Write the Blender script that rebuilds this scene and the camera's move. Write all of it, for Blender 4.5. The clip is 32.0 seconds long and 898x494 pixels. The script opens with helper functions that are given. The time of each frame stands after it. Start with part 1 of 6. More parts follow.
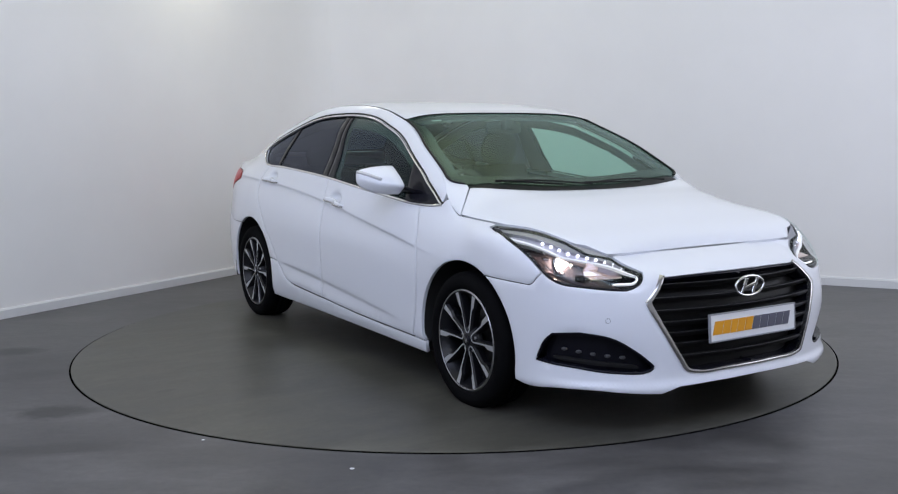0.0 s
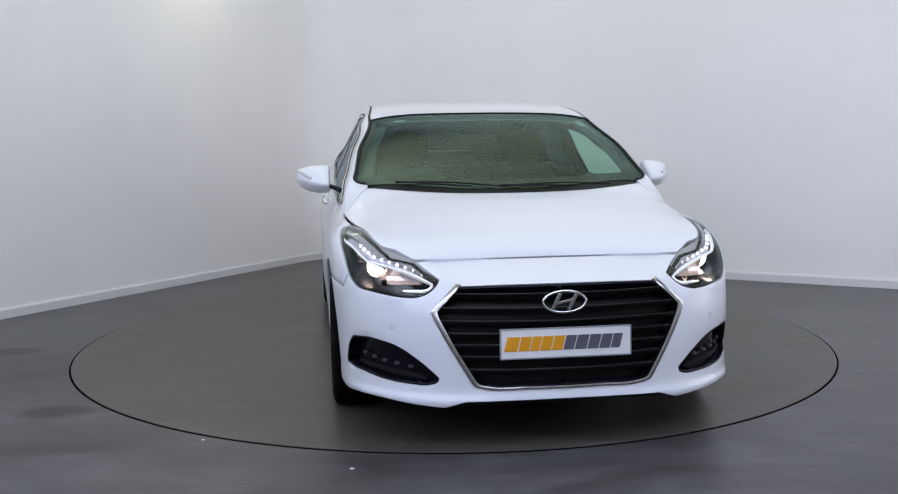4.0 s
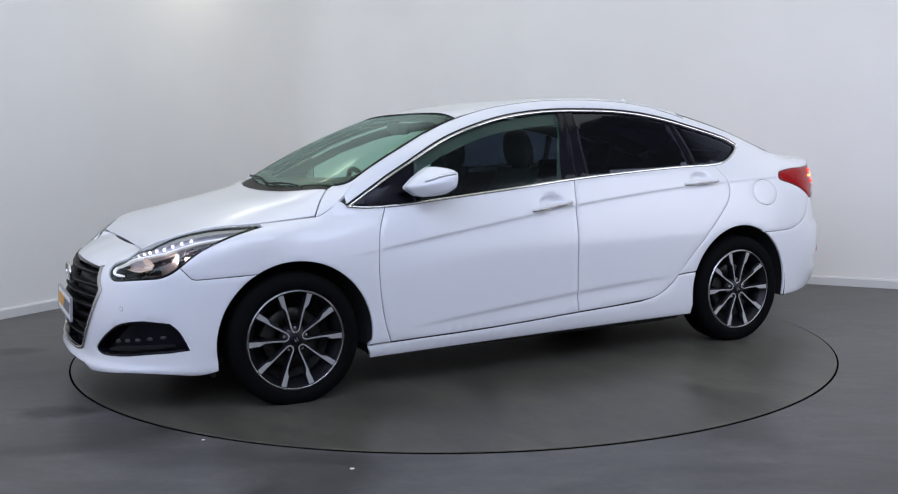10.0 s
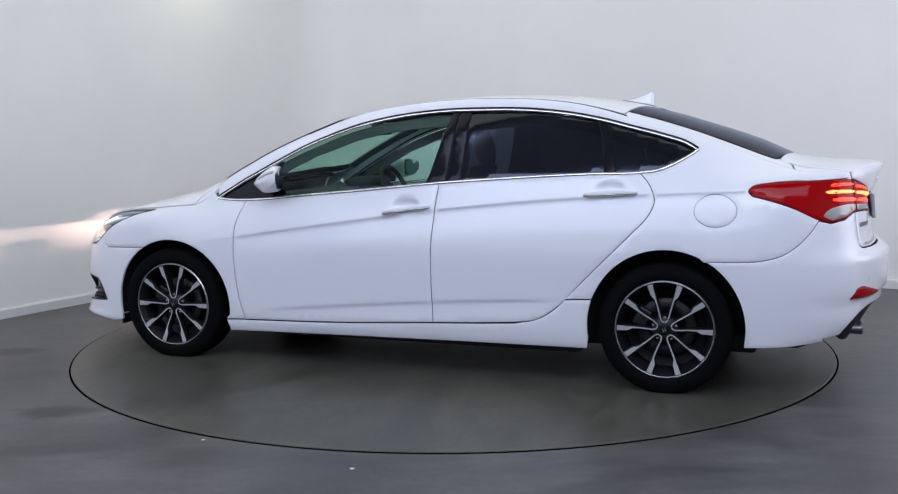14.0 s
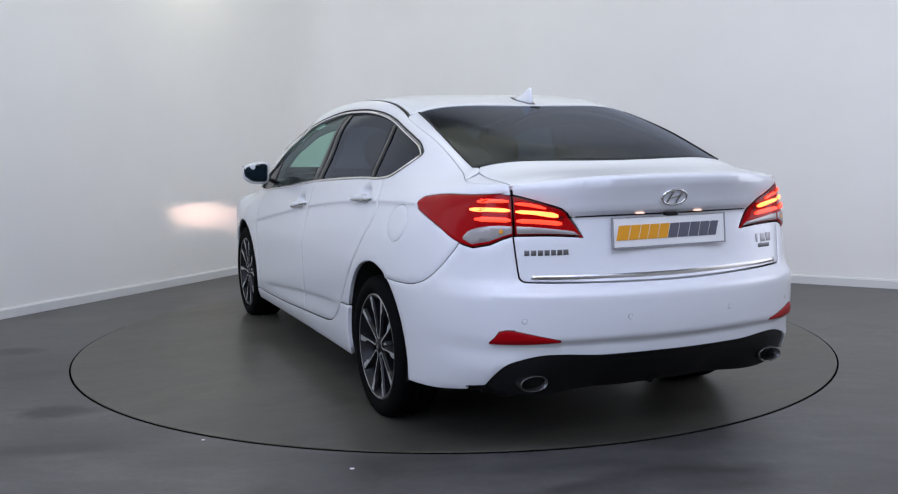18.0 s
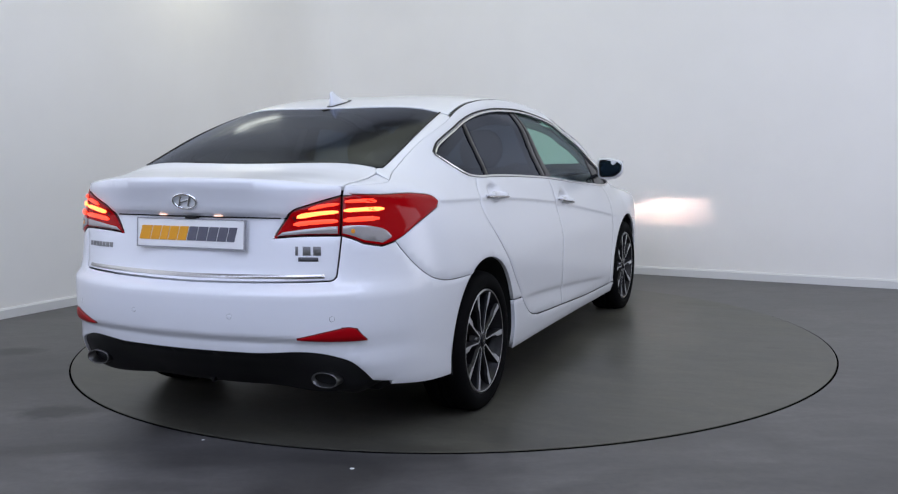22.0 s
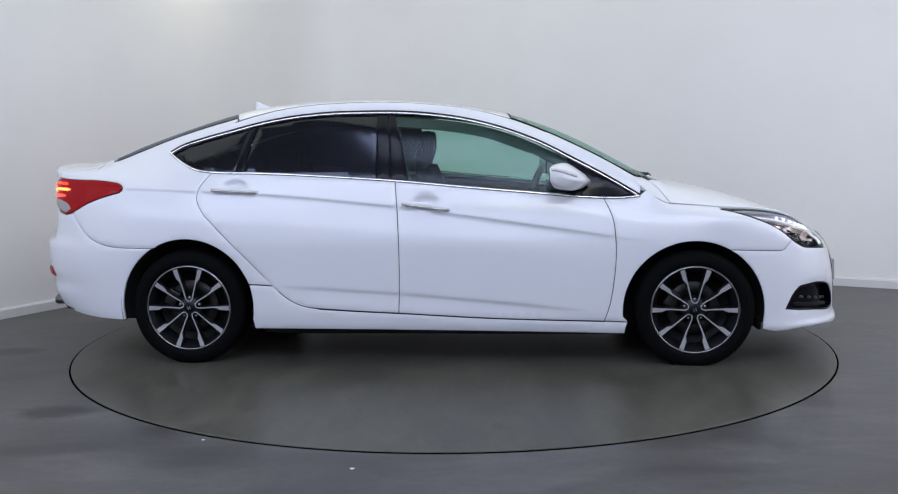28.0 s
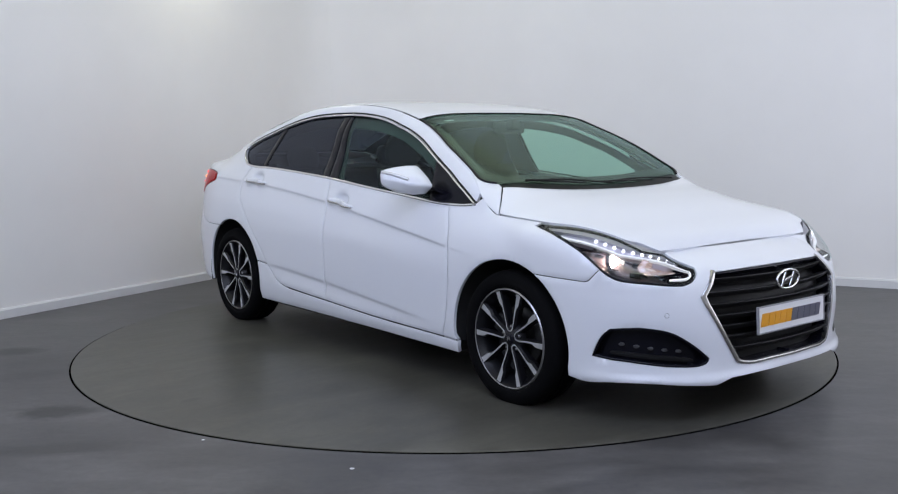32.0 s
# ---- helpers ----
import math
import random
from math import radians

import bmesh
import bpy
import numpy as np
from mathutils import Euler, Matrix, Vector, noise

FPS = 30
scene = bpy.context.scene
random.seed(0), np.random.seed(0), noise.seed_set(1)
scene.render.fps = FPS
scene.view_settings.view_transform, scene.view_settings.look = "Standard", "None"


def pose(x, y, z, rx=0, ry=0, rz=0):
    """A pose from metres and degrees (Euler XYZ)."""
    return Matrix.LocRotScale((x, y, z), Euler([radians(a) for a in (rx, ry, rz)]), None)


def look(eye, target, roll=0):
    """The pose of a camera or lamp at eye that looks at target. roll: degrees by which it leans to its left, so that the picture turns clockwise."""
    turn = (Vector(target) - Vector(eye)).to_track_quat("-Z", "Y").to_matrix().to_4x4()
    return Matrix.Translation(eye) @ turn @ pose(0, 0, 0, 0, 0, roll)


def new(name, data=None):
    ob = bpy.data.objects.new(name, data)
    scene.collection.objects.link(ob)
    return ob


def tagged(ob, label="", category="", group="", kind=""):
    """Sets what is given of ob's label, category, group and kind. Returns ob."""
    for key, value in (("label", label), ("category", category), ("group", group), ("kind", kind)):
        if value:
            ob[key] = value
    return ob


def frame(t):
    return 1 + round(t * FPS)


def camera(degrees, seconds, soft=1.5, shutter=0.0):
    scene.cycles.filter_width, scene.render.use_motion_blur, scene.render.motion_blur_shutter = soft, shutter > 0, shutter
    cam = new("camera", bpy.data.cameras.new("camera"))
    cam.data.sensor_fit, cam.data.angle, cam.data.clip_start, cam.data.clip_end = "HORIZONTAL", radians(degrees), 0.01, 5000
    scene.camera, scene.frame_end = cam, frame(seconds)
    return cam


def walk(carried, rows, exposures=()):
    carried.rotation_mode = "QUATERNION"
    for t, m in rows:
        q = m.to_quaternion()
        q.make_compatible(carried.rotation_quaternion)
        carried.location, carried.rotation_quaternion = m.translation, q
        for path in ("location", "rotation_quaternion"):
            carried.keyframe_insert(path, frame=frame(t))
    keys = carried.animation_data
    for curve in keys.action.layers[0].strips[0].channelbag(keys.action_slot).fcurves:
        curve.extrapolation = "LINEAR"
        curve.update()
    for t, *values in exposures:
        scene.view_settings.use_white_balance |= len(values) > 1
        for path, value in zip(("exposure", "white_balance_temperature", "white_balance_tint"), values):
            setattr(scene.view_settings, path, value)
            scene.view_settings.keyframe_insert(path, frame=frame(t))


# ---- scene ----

# ---------------------------------------------------------------- camera
cam = camera(50.2, 32.0, soft=1.2)
EYE = pose(-0.0187, -5.9178, 1.2473, 90 - 6.634, 0, 0) @ pose(0, 0, 0, 0, 0, -0.657)
walk(cam, [(0.0, EYE), (32.0, EYE)])

# ---------------------------------------------------------------- world and lights
world = bpy.data.worlds.new("world")
scene.world = world
world.use_nodes = True
world.node_tree.nodes["Background"].inputs[0].default_value = (0.5, 0.55, 0.6, 1)
world.node_tree.nodes["Background"].inputs[1].default_value = 0.05


def area(name, m, sx, sy, power, colour):
    d = bpy.data.lights.new(name, "AREA")
    d.shape, d.size, d.size_y, d.energy, d.color = "RECTANGLE", sx, sy, power, colour
    ob = new(name, d)
    ob.matrix_basis = m
    return ob


# lamp panels under the ceiling, a lamp beside the far wall, and broad daylight-coloured fills, added unseen behind and
# beside the camera to brighten walls and car
area("ceiling_lamp", pose(0.0, -0.4, 5.2), 8.5, 3.8, 92, (0.96, 1.0, 0.83))
area("ceiling_lamp", look((0.4, 2.2, 5.1), (0.0, 3.4, 0.0)), 5.0, 1.8, 16, (0.98, 1.0, 0.70))
area("ceiling_lamp", look((0.0, -5.0, 4.55), (0.0, 0.0, 0.3)), 8.0, 1.9, 188, (0.64, 0.72, 1.0))
area("ceiling_lamp", look((0.7, -7.4, 5.2), (0.0, -2.0, 0.5)), 2.4, 1.1, 46, (1.0, 1.0, 0.80))
area("wall_lamp", pose(-1.95, 2.25, 3.0), 0.5, 0.3, 2.8, (1.0, 0.97, 0.75))
area("studio_screen", look((-2.6, -8.0, 3.5), (-0.35, -3.7, 2.4)), 9.0, 2.2, 195, (0.64, 0.72, 1.0))
area("studio_screen", look((-4.0, -2.0, 1.8), (1.6, 2.7, 0.8)), 2.2, 2.3, 10, (0.84, 0.88, 1.0))
area("studio_screen", look((4.0, -1.5, 1.8), (-2.0, 2.6, 0.8)), 2.2, 2.3, 36, (0.84, 0.86, 1.0))


# ---------------------------------------------------------------- materials
def material(name, colour, rough=0.5, metal=0.0, **more):
    m = bpy.data.materials.new(name)
    m.use_nodes = True
    b = m.node_tree.nodes["Principled BSDF"]
    b.inputs["Base Color"].default_value = (*colour, 1)
    b.inputs["Roughness"].default_value = rough
    b.inputs["Metallic"].default_value = metal
    for key, value in more.items():
        b.inputs[key.replace("_", " ")].default_value = value
    return m


def node(m, kind, **sets):
    n = m.node_tree.nodes.new(kind)
    for key, value in sets.items():
        if key in n.inputs:
            n.inputs[key].default_value = value
        else:
            n.inputs[key.replace("_", " ")].default_value = value
    return n


def link(m, a, b):
    m.node_tree.links.new(a, b)


def noisy(m, scale, dark, light, detail=4, to="Base Color", coords="Object", rough=0.6, low=0.35, high=0.65):
    """Noise between two colours (or two values) into an input of the main shader."""
    b = m.node_tree.nodes["Principled BSDF"]
    tc = node(m, "ShaderNodeTexCoord")
    n = node(m, "ShaderNodeTexNoise", Scale=scale, Detail=detail, Roughness=rough)
    link(m, tc.outputs[coords], n.inputs["Vector"])
    r = node(m, "ShaderNodeValToRGB")
    r.color_ramp.elements[0].position, r.color_ramp.elements[1].position = low, high
    if isinstance(dark, tuple):
        r.color_ramp.elements[0].color, r.color_ramp.elements[1].color = (*dark, 1), (*light, 1)
    else:
        r.color_ramp.elements[0].color, r.color_ramp.elements[1].color = (dark, dark, dark, 1), (light, light, light, 1)
    link(m, n.outputs["Fac"], r.inputs["Fac"])
    link(m, r.outputs["Color"], b.inputs[to])
    return r


def bumpy(m, scale, strength, distance=0.002, detail=3):
    b = m.node_tree.nodes["Principled BSDF"]
    tc = node(m, "ShaderNodeTexCoord")
    n = node(m, "ShaderNodeTexNoise", Scale=scale, Detail=detail)
    link(m, tc.outputs["Object"], n.inputs["Vector"])
    k = node(m, "ShaderNodeBump", Strength=strength, Distance=distance)
    link(m, n.outputs["Fac"], k.inputs["Height"])
    link(m, k.outputs["Normal"], b.inputs["Normal"])


def glow(name, colour, strength, base=(0.8, 0.8, 0.8)):
    return material(name, base, 0.3, Emission_Color=(*colour, 1), Emission_Strength=strength)


def glass(name, tint, gloss=0.11, head_on=0.03, sheen=(0.86, 1.0, 0.97)):
    """Tinted clear pane: straight-through colour under a gloss that grows at grazing angles."""
    m = bpy.data.materials.new(name)
    m.use_nodes = True
    t = m.node_tree
    t.nodes.remove(t.nodes["Principled BSDF"])
    out = t.nodes["Material Output"]
    tr = node(m, "ShaderNodeBsdfTransparent", Color=(*tint, 1))
    gl = node(m, "ShaderNodeBsdfGlossy", Color=(*sheen, 1), Roughness=gloss)
    lw = node(m, "ShaderNodeLayerWeight", Blend=0.5)
    pw = node(m, "ShaderNodeMath")
    pw.operation = "POWER"
    link(m, lw.outputs["Facing"], pw.inputs[0])
    pw.inputs[1].default_value = 5.0
    fr = node(m, "ShaderNodeMapRange", To_Min=head_on, To_Max=0.6)
    link(m, pw.outputs[0], fr.inputs["Value"])
    mx = node(m, "ShaderNodeMixShader")
    link(m, fr.outputs[0], mx.inputs[0])
    link(m, tr.outputs[0], mx.inputs[1])
    link(m, gl.outputs[0], mx.inputs[2])
    link(m, mx.outputs[0], out.inputs["Surface"])
    return m


M_PAINT = material("white_pearl_paint", (0.76, 0.775, 0.815), 0.34, Coat_Weight=0.8, Coat_Roughness=0.14)
M_WALL = material("white_wall_paint", (0.84, 0.84, 0.82), 0.7)
noisy(M_WALL, 0.7, (0.83, 0.815, 0.795), (0.87, 0.855, 0.835))
bumpy(M_WALL, 60, 0.12, 0.001)
M_FLOOR = material("grey_floor_paint", (0.085, 0.085, 0.09), 0.38, Specular_IOR_Level=0.28)
M_TABLE = material("grey_turntable_paint", (0.08, 0.08, 0.078), 0.38, Specular_IOR_Level=0.28)


def painted_floor(m, stains, light, dark, seed):
    """Worn grey floor paint: broad clouds, fine scuffs, and stains given as (x, y, half length, half width, turn, depth)."""
    b = m.node_tree.nodes["Principled BSDF"]
    tc = node(m, "ShaderNodeTexCoord")
    big = node(m, "ShaderNodeTexNoise", Scale=1.1, Detail=5.0, Roughness=0.62, Distortion=0.6)
    mp = node(m, "ShaderNodeMapping", Location=(seed, seed * 1.7, 0), Scale=(0.8, 1.6, 1))
    link(m, tc.outputs["Object"], mp.inputs["Vector"])
    link(m, mp.outputs["Vector"], big.inputs["Vector"])
    r = node(m, "ShaderNodeValToRGB")
    r.color_ramp.elements[0].position, r.color_ramp.elements[1].position = 0.36, 0.66
    r.color_ramp.elements[0].color, r.color_ramp.elements[1].color = (*dark, 1), (*light, 1)
    link(m, big.outputs["Fac"], r.inputs["Fac"])
    fine = node(m, "ShaderNodeTexNoise", Scale=26.0, Detail=6.0, Roughness=0.7)
    link(m, tc.outputs["Object"], fine.inputs["Vector"])
    fr = node(m, "ShaderNodeMapRange", From_Min=0.3, From_Max=0.7, To_Min=0.86, To_Max=1.1)
    link(m, fine.outputs["Fac"], fr.inputs["Value"])
    mul = node(m, "ShaderNodeVectorMath")
    mul.operation = "SCALE"
    link(m, r.outputs["Color"], mul.inputs[0])
    link(m, fr.outputs["Result"], mul.inputs["Scale"])
    mid = node(m, "ShaderNodeTexNoise", Scale=4.5, Detail=4.0, Roughness=0.6, Distortion=1.2)
    mm = node(m, "ShaderNodeMapping", Location=(seed * 2.1, seed, 0), Rotation=(0, 0, 0.5), Scale=(0.6, 1.5, 1))
    link(m, tc.outputs["Object"], mm.inputs["Vector"])
    link(m, mm.outputs["Vector"], mid.inputs["Vector"])
    wr = node(m, "ShaderNodeMapRange", From_Min=0.35, From_Max=0.68, To_Min=0.88, To_Max=1.16)
    link(m, mid.outputs["Fac"], wr.inputs["Value"])
    worn = node(m, "ShaderNodeVectorMath")
    worn.operation = "SCALE"
    link(m, mul.outputs["Vector"], worn.inputs[0])
    link(m, wr.outputs["Result"], worn.inputs["Scale"])
    last = worn.outputs["Vector"]
    for x, y, a, w, turn, depth in stains:
        sm = node(m, "ShaderNodeMapping", Location=(x, y, 0), Rotation=(0, 0, radians(turn)), Scale=(a, w, 1))
        sm.vector_type = "TEXTURE"
        link(m, tc.outputs["Object"], sm.inputs["Vector"])
        wob = node(m, "ShaderNodeTexNoise", Scale=2.2, Detail=3.0)
        link(m, sm.outputs["Vector"], wob.inputs["Vector"])
        ln = node(m, "ShaderNodeVectorMath")
        ln.operation = "LENGTH"
        link(m, sm.outputs["Vector"], ln.inputs[0])
        add = node(m, "ShaderNodeMath")
        add.operation = "MULTIPLY_ADD"
        link(m, wob.outputs["Fac"], add.inputs[0])
        add.inputs[1].default_value = 0.9
        link(m, ln.outputs["Value"], add.inputs[2])
        mr = node(m, "ShaderNodeMapRange", From_Min=1.05, From_Max=1.75, To_Min=depth, To_Max=1.0)
        link(m, add.outputs[0], mr.inputs["Value"])
        sc = node(m, "ShaderNodeVectorMath")
        sc.operation = "SCALE"
        link(m, last, sc.inputs[0])
        link(m, mr.outputs["Result"], sc.inputs["Scale"])
        last = sc.outputs["Vector"]
    link(m, last, b.inputs["Base Color"])
    rr = node(m, "ShaderNodeMapRange", From_Min=0.3, From_Max=0.7, To_Min=0.33, To_Max=0.43)
    link(m, big.outputs["Fac"], rr.inputs["Value"])
    link(m, rr.outputs["Result"], b.inputs["Roughness"])
    k = node(m, "ShaderNodeBump", Strength=0.03, Distance=0.0006)
    link(m, fine.outputs["Fac"], k.inputs["Height"])
    link(m, k.outputs["Normal"], b.inputs["Normal"])


painted_floor(M_FLOOR, [(-2.62, -0.30, 0.17, 0.10, 5, 0.32), (-1.86, -1.59, 0.16, 0.11, 0, 0.32), (-1.60, -2.12, 0.34, 0.07, 8, 0.66), (-1.66, -1.56, 0.12, 0.05, 10, 0.7), (-2.3, -0.9, 0.3, 0.08, 30, 0.8), (-2.75, -1.15, 1.15, 0.70, 20, 0.66), (-2.3, -2.2, 0.95, 0.42, 12, 0.76)], (0.112, 0.108, 0.107), (0.057, 0.055, 0.054), 3.1)
painted_floor(M_TABLE, [(-1.9, -0.2, 0.05, 0.025, 0, 0.7), (1.0, -1.5, 0.05, 0.02, 10, 0.7), (1.25, -1.62, 0.12, 0.05, 20, 0.8)], (0.092, 0.089, 0.073), (0.054, 0.052, 0.043), 8.3)
# near-black that puts the shade inside the turntable gap into the colour
M_GAP = material("gap_shade_black", (0.004, 0.004, 0.004), 0.95, Specular_IOR_Level=0.0)
M_BOARD = material("white_skirting", (0.7, 0.7, 0.7), 0.5)
M_CEIL = material("grey_ceiling", (0.34, 0.34, 0.34), 0.85)
M_BLACK = material("black_plastic", (0.008, 0.008, 0.0085), 0.5, Specular_IOR_Level=0.25)
M_GLOSSBLACK = material("gloss_black_plastic", (0.006, 0.006, 0.010), 0.16, Specular_IOR_Level=0.2)
M_RUBBER = material("tyre_rubber", (0.0040, 0.0040, 0.0045), 0.8, Specular_IOR_Level=0.05)
bumpy(M_RUBBER, 90, 0.25, 0.001)
M_CHROME = material("bright_chrome", (0.78, 0.78, 0.78), 0.08, 1.0)
M_ALLOY = material("machined_alloy", (0.62, 0.63, 0.65), 0.38, 0.75)
M_DARKALLOY = material("black_wheel_paint", (0.008, 0.008, 0.01), 0.35, Specular_IOR_Level=0.3)
M_IRON = material("brake_iron", (0.045, 0.044, 0.043), 0.5, 0.8)
M_CABIN = material("dark_cabin_trim", (0.02, 0.02, 0.021), 0.7)
M_SEAT = material("dark_seat_cloth", (0.010, 0.010, 0.011), 0.9, Specular_IOR_Level=0.15)
M_LINING = material("grey_headlining", (0.16, 0.16, 0.158), 0.9)
M_SURROUND = material("dark_grey_trim", (0.075, 0.078, 0.078), 0.8)
M_PLATE = material("white_plate", (0.8, 0.8, 0.8), 0.35)
M_PLATEFRAME = material("grey_frame", (0.32, 0.32, 0.34), 0.4)
M_ORANGE = material("orange_letters", (0.75, 0.33, 0.01), 0.4)
M_GREYTXT = material("grey_letters", (0.10, 0.10, 0.13), 0.4)
M_RED = material("red_lens", (0.10, 0.0, 0.001), 0.10, Specular_IOR_Level=0.18, Emission_Color=(0.9, 0.0, 0.006, 1), Emission_Strength=0.18)
M_PIPE = material("sooty_steel", (0.16, 0.16, 0.16), 0.35, 1.0)
M_CLEARLENS = material("silver_lens", (0.40, 0.38, 0.38), 0.2, 0.3)
M_REDGLOW = glow("red_light", (1.0, 0.05, 0.02), 2.2, (0.6, 0.02, 0.01))
M_AMBER = material("amber_bulb", (0.7, 0.28, 0.02), 0.3)
M_PLATEGLOW = glow("plate_light", (1.0, 0.50, 0.30), 0.9)
M_DRL = glow("white_led", (0.82, 0.84, 1.0), 3.0)
M_BEAM = glow("warm_beam", (1.0, 0.68, 0.57), 120000.0)
M_BEAM.cycles.emission_sampling = "FRONT"
M_TUNNEL = material("flat_black", (0.002, 0.002, 0.002), 0.95, Specular_IOR_Level=0.0)
M_PROJ = glow("projector_glow", (1.0, 0.74, 0.60), 120.0)
# emission stands in for the lamp's light and glare on the reflector
M_REFLECTOR = material("glowing_lamp_reflector", (0.55, 0.52, 0.52), 0.18, 0.85, Emission_Color=(1.0, 0.72, 0.62, 1), Emission_Strength=0.22)
G_WIND = glass("green_windscreen", (0.60, 0.80, 0.70), 0.17, 0.095, (0.78, 1.0, 0.92))
G_SIDE = glass("green_side_glass", (0.56, 0.77, 0.69), 0.20, 0.028, (0.80, 0.90, 1.0))
G_DARK = glass("privacy_glass", (0.036, 0.041, 0.070), 0.12, 0.055, (0.78, 0.84, 1.0))
G_LAMP = glass("lamp_lens", (0.95, 0.95, 0.95), 0.05)
M_SHELF = material("black_shell", (0.01, 0.01, 0.01), 0.8)
MIRROR = material("mirror_glass", (0.09, 0.15, 0.17), 0.03, 1.0)
M_INDIC = material("clear_indicator", (0.75, 0.75, 0.76), 0.15, 0.3)
M_LAMPGREY = material("lamp_grey", (0.34, 0.34, 0.38), 0.3, 0.5)
M_LAMPVIOLET = material("violet_grey_plastic", (0.46, 0.45, 0.52), 0.35, 0.3)
M_LAMPHOUSE = material("smoky_lamp_housing", (0.055, 0.050, 0.058), 0.3)
M_GUIDE = glow("guide_line", (0.9, 0.93, 1.0), 0.25)
M_LED2 = glow("soft_white_guide", (0.9, 0.93, 1.0), 0.5)
M_LEDOFF = material("unlit_led", (0.05, 0.05, 0.053), 0.3)
M_REDGLOW2 = glow("orange_light", (1.0, 0.19, 0.05), 4.5, (0.6, 0.1, 0.02))
M_CHROMEDARK = material("dull_chrome", (0.40, 0.40, 0.41), 0.28, 1.0)
M_CHROMESOFT = material("satin_chrome", (0.50, 0.49, 0.48), 0.22, 1.0)
M_SENSOR = material("grey_ring", (0.07, 0.07, 0.073), 0.5)
M_REFLECT = material("dark_red_reflector", (0.34, 0.001, 0.005), 0.3, Specular_IOR_Level=0.15)
M_REDEDGE = material("dark_red_edge", (0.09, 0.002, 0.004), 0.3, Specular_IOR_Level=0.3)
M_BADGE = material("badge_chrome", (0.24, 0.24, 0.25), 0.3, 1.0)
M_BARLINE = material("smoked_chrome", (0.10, 0.10, 0.11), 0.35, 1.0)
M_PIPEPLUG = material("black_pipe_plug", (0.006, 0.006, 0.006), 0.9)


# ---------------------------------------------------------------- mesh helpers
def part(name, bm, mat, parent=None, label="", smooth=True):
    """Link a bmesh (or a ready mesh) as one object under its thing."""
    if isinstance(bm, bpy.types.Mesh):
        me = bm
    else:
        me = bpy.data.meshes.new(name)
        bm.to_mesh(me)
        bm.free()
    if not me.materials:
        me.materials.append(mat)
    if smooth:
        me.polygons.foreach_set("use_smooth", [True] * len(me.polygons))
    ob = new(name, me)
    if parent is not None:
        ob.parent = parent
    if label:
        tagged(ob, label)
    return ob


def thing(name, label, category, group="", kind=""):
    ob = new(name)
    tagged(ob, label, category, group, kind)
    return ob


def raw(verts, faces):
    me = bpy.data.meshes.new("mesh")
    me.from_pydata([tuple(map(float, v)) for v in verts], [], [tuple(int(i) for i in f) for f in faces])
    me.update()
    return me


def box(bm, lo, hi, m=None, bevel=0.0):
    """A box between two corners, with bevelled edges."""
    g = bmesh.ops.create_cube(bm, size=1.0)
    vs = g["verts"]
    for v in vs:
        v.co = Vector([lo[i] + (v.co[i] + 0.5) * (hi[i] - lo[i]) for i in range(3)])
    if bevel:
        es = list({e for v in vs for e in v.link_edges})
        r = bmesh.ops.bevel(bm, geom=es, offset=bevel, segments=2, affect="EDGES", profile=0.5)
        vs = list({v for f in r["faces"] for v in f.verts} | {v for v in vs if v.is_valid})
    if m is not None:
        bmesh.ops.transform(bm, matrix=m, verts=vs)
    return bm


def lathe(profile, n=48, axis="y"):
    """Turn a profile of (radius, along) about an axis."""
    verts, faces = [], []
    for k in range(n):
        c, s = math.cos(2 * math.pi * k / n), math.sin(2 * math.pi * k / n)
        for r, a in profile:
            verts.append((r * c, a, r * s) if axis == "y" else ((r * c, r * s, a) if axis == "z" else (a, r * c, r * s)))
    w = len(profile)
    for k in range(n):
        k2 = (k + 1) % n
        for i in range(w - 1):
            faces.append((k * w + i, k * w + i + 1, k2 * w + i + 1, k2 * w + i))
    return raw(verts, faces)


def spline(pts, step=0.02):
    """A smooth line through points of any dimension, resampled, with chord-length tangents."""
    p = np.array(pts, float)
    if len(p) == 2:
        n = max(2, int(np.linalg.norm(p[1] - p[0]) / step) + 1)
        return [tuple(p[0] + (p[1] - p[0]) * i / (n - 1)) for i in range(n)]
    h = np.maximum(np.linalg.norm(np.diff(p, axis=0), axis=1), 1e-6)
    d = np.diff(p, axis=0) / h[:, None]
    m = np.empty_like(p)
    m[1:-1] = (d[:-1] * h[1:, None] + d[1:] * h[:-1, None]) / (h[:-1] + h[1:])[:, None]
    m[0], m[-1] = 1.5 * d[0] - 0.5 * m[1], 1.5 * d[-1] - 0.5 * m[-2]
    out = []
    for i in range(len(h)):
        n = max(2, int(h[i] / step) + 1)
        for k in range(n):
            t = k / n
            out.append(tuple((2 * t ** 3 - 3 * t * t + 1) * p[i] + (t ** 3 - 2 * t * t + t) * h[i] * m[i] + (3 * t * t - 2 * t ** 3) * p[i + 1] + (t ** 3 - t * t) * h[i] * m[i + 1]))
    out.append(tuple(p[-1]))
    return out


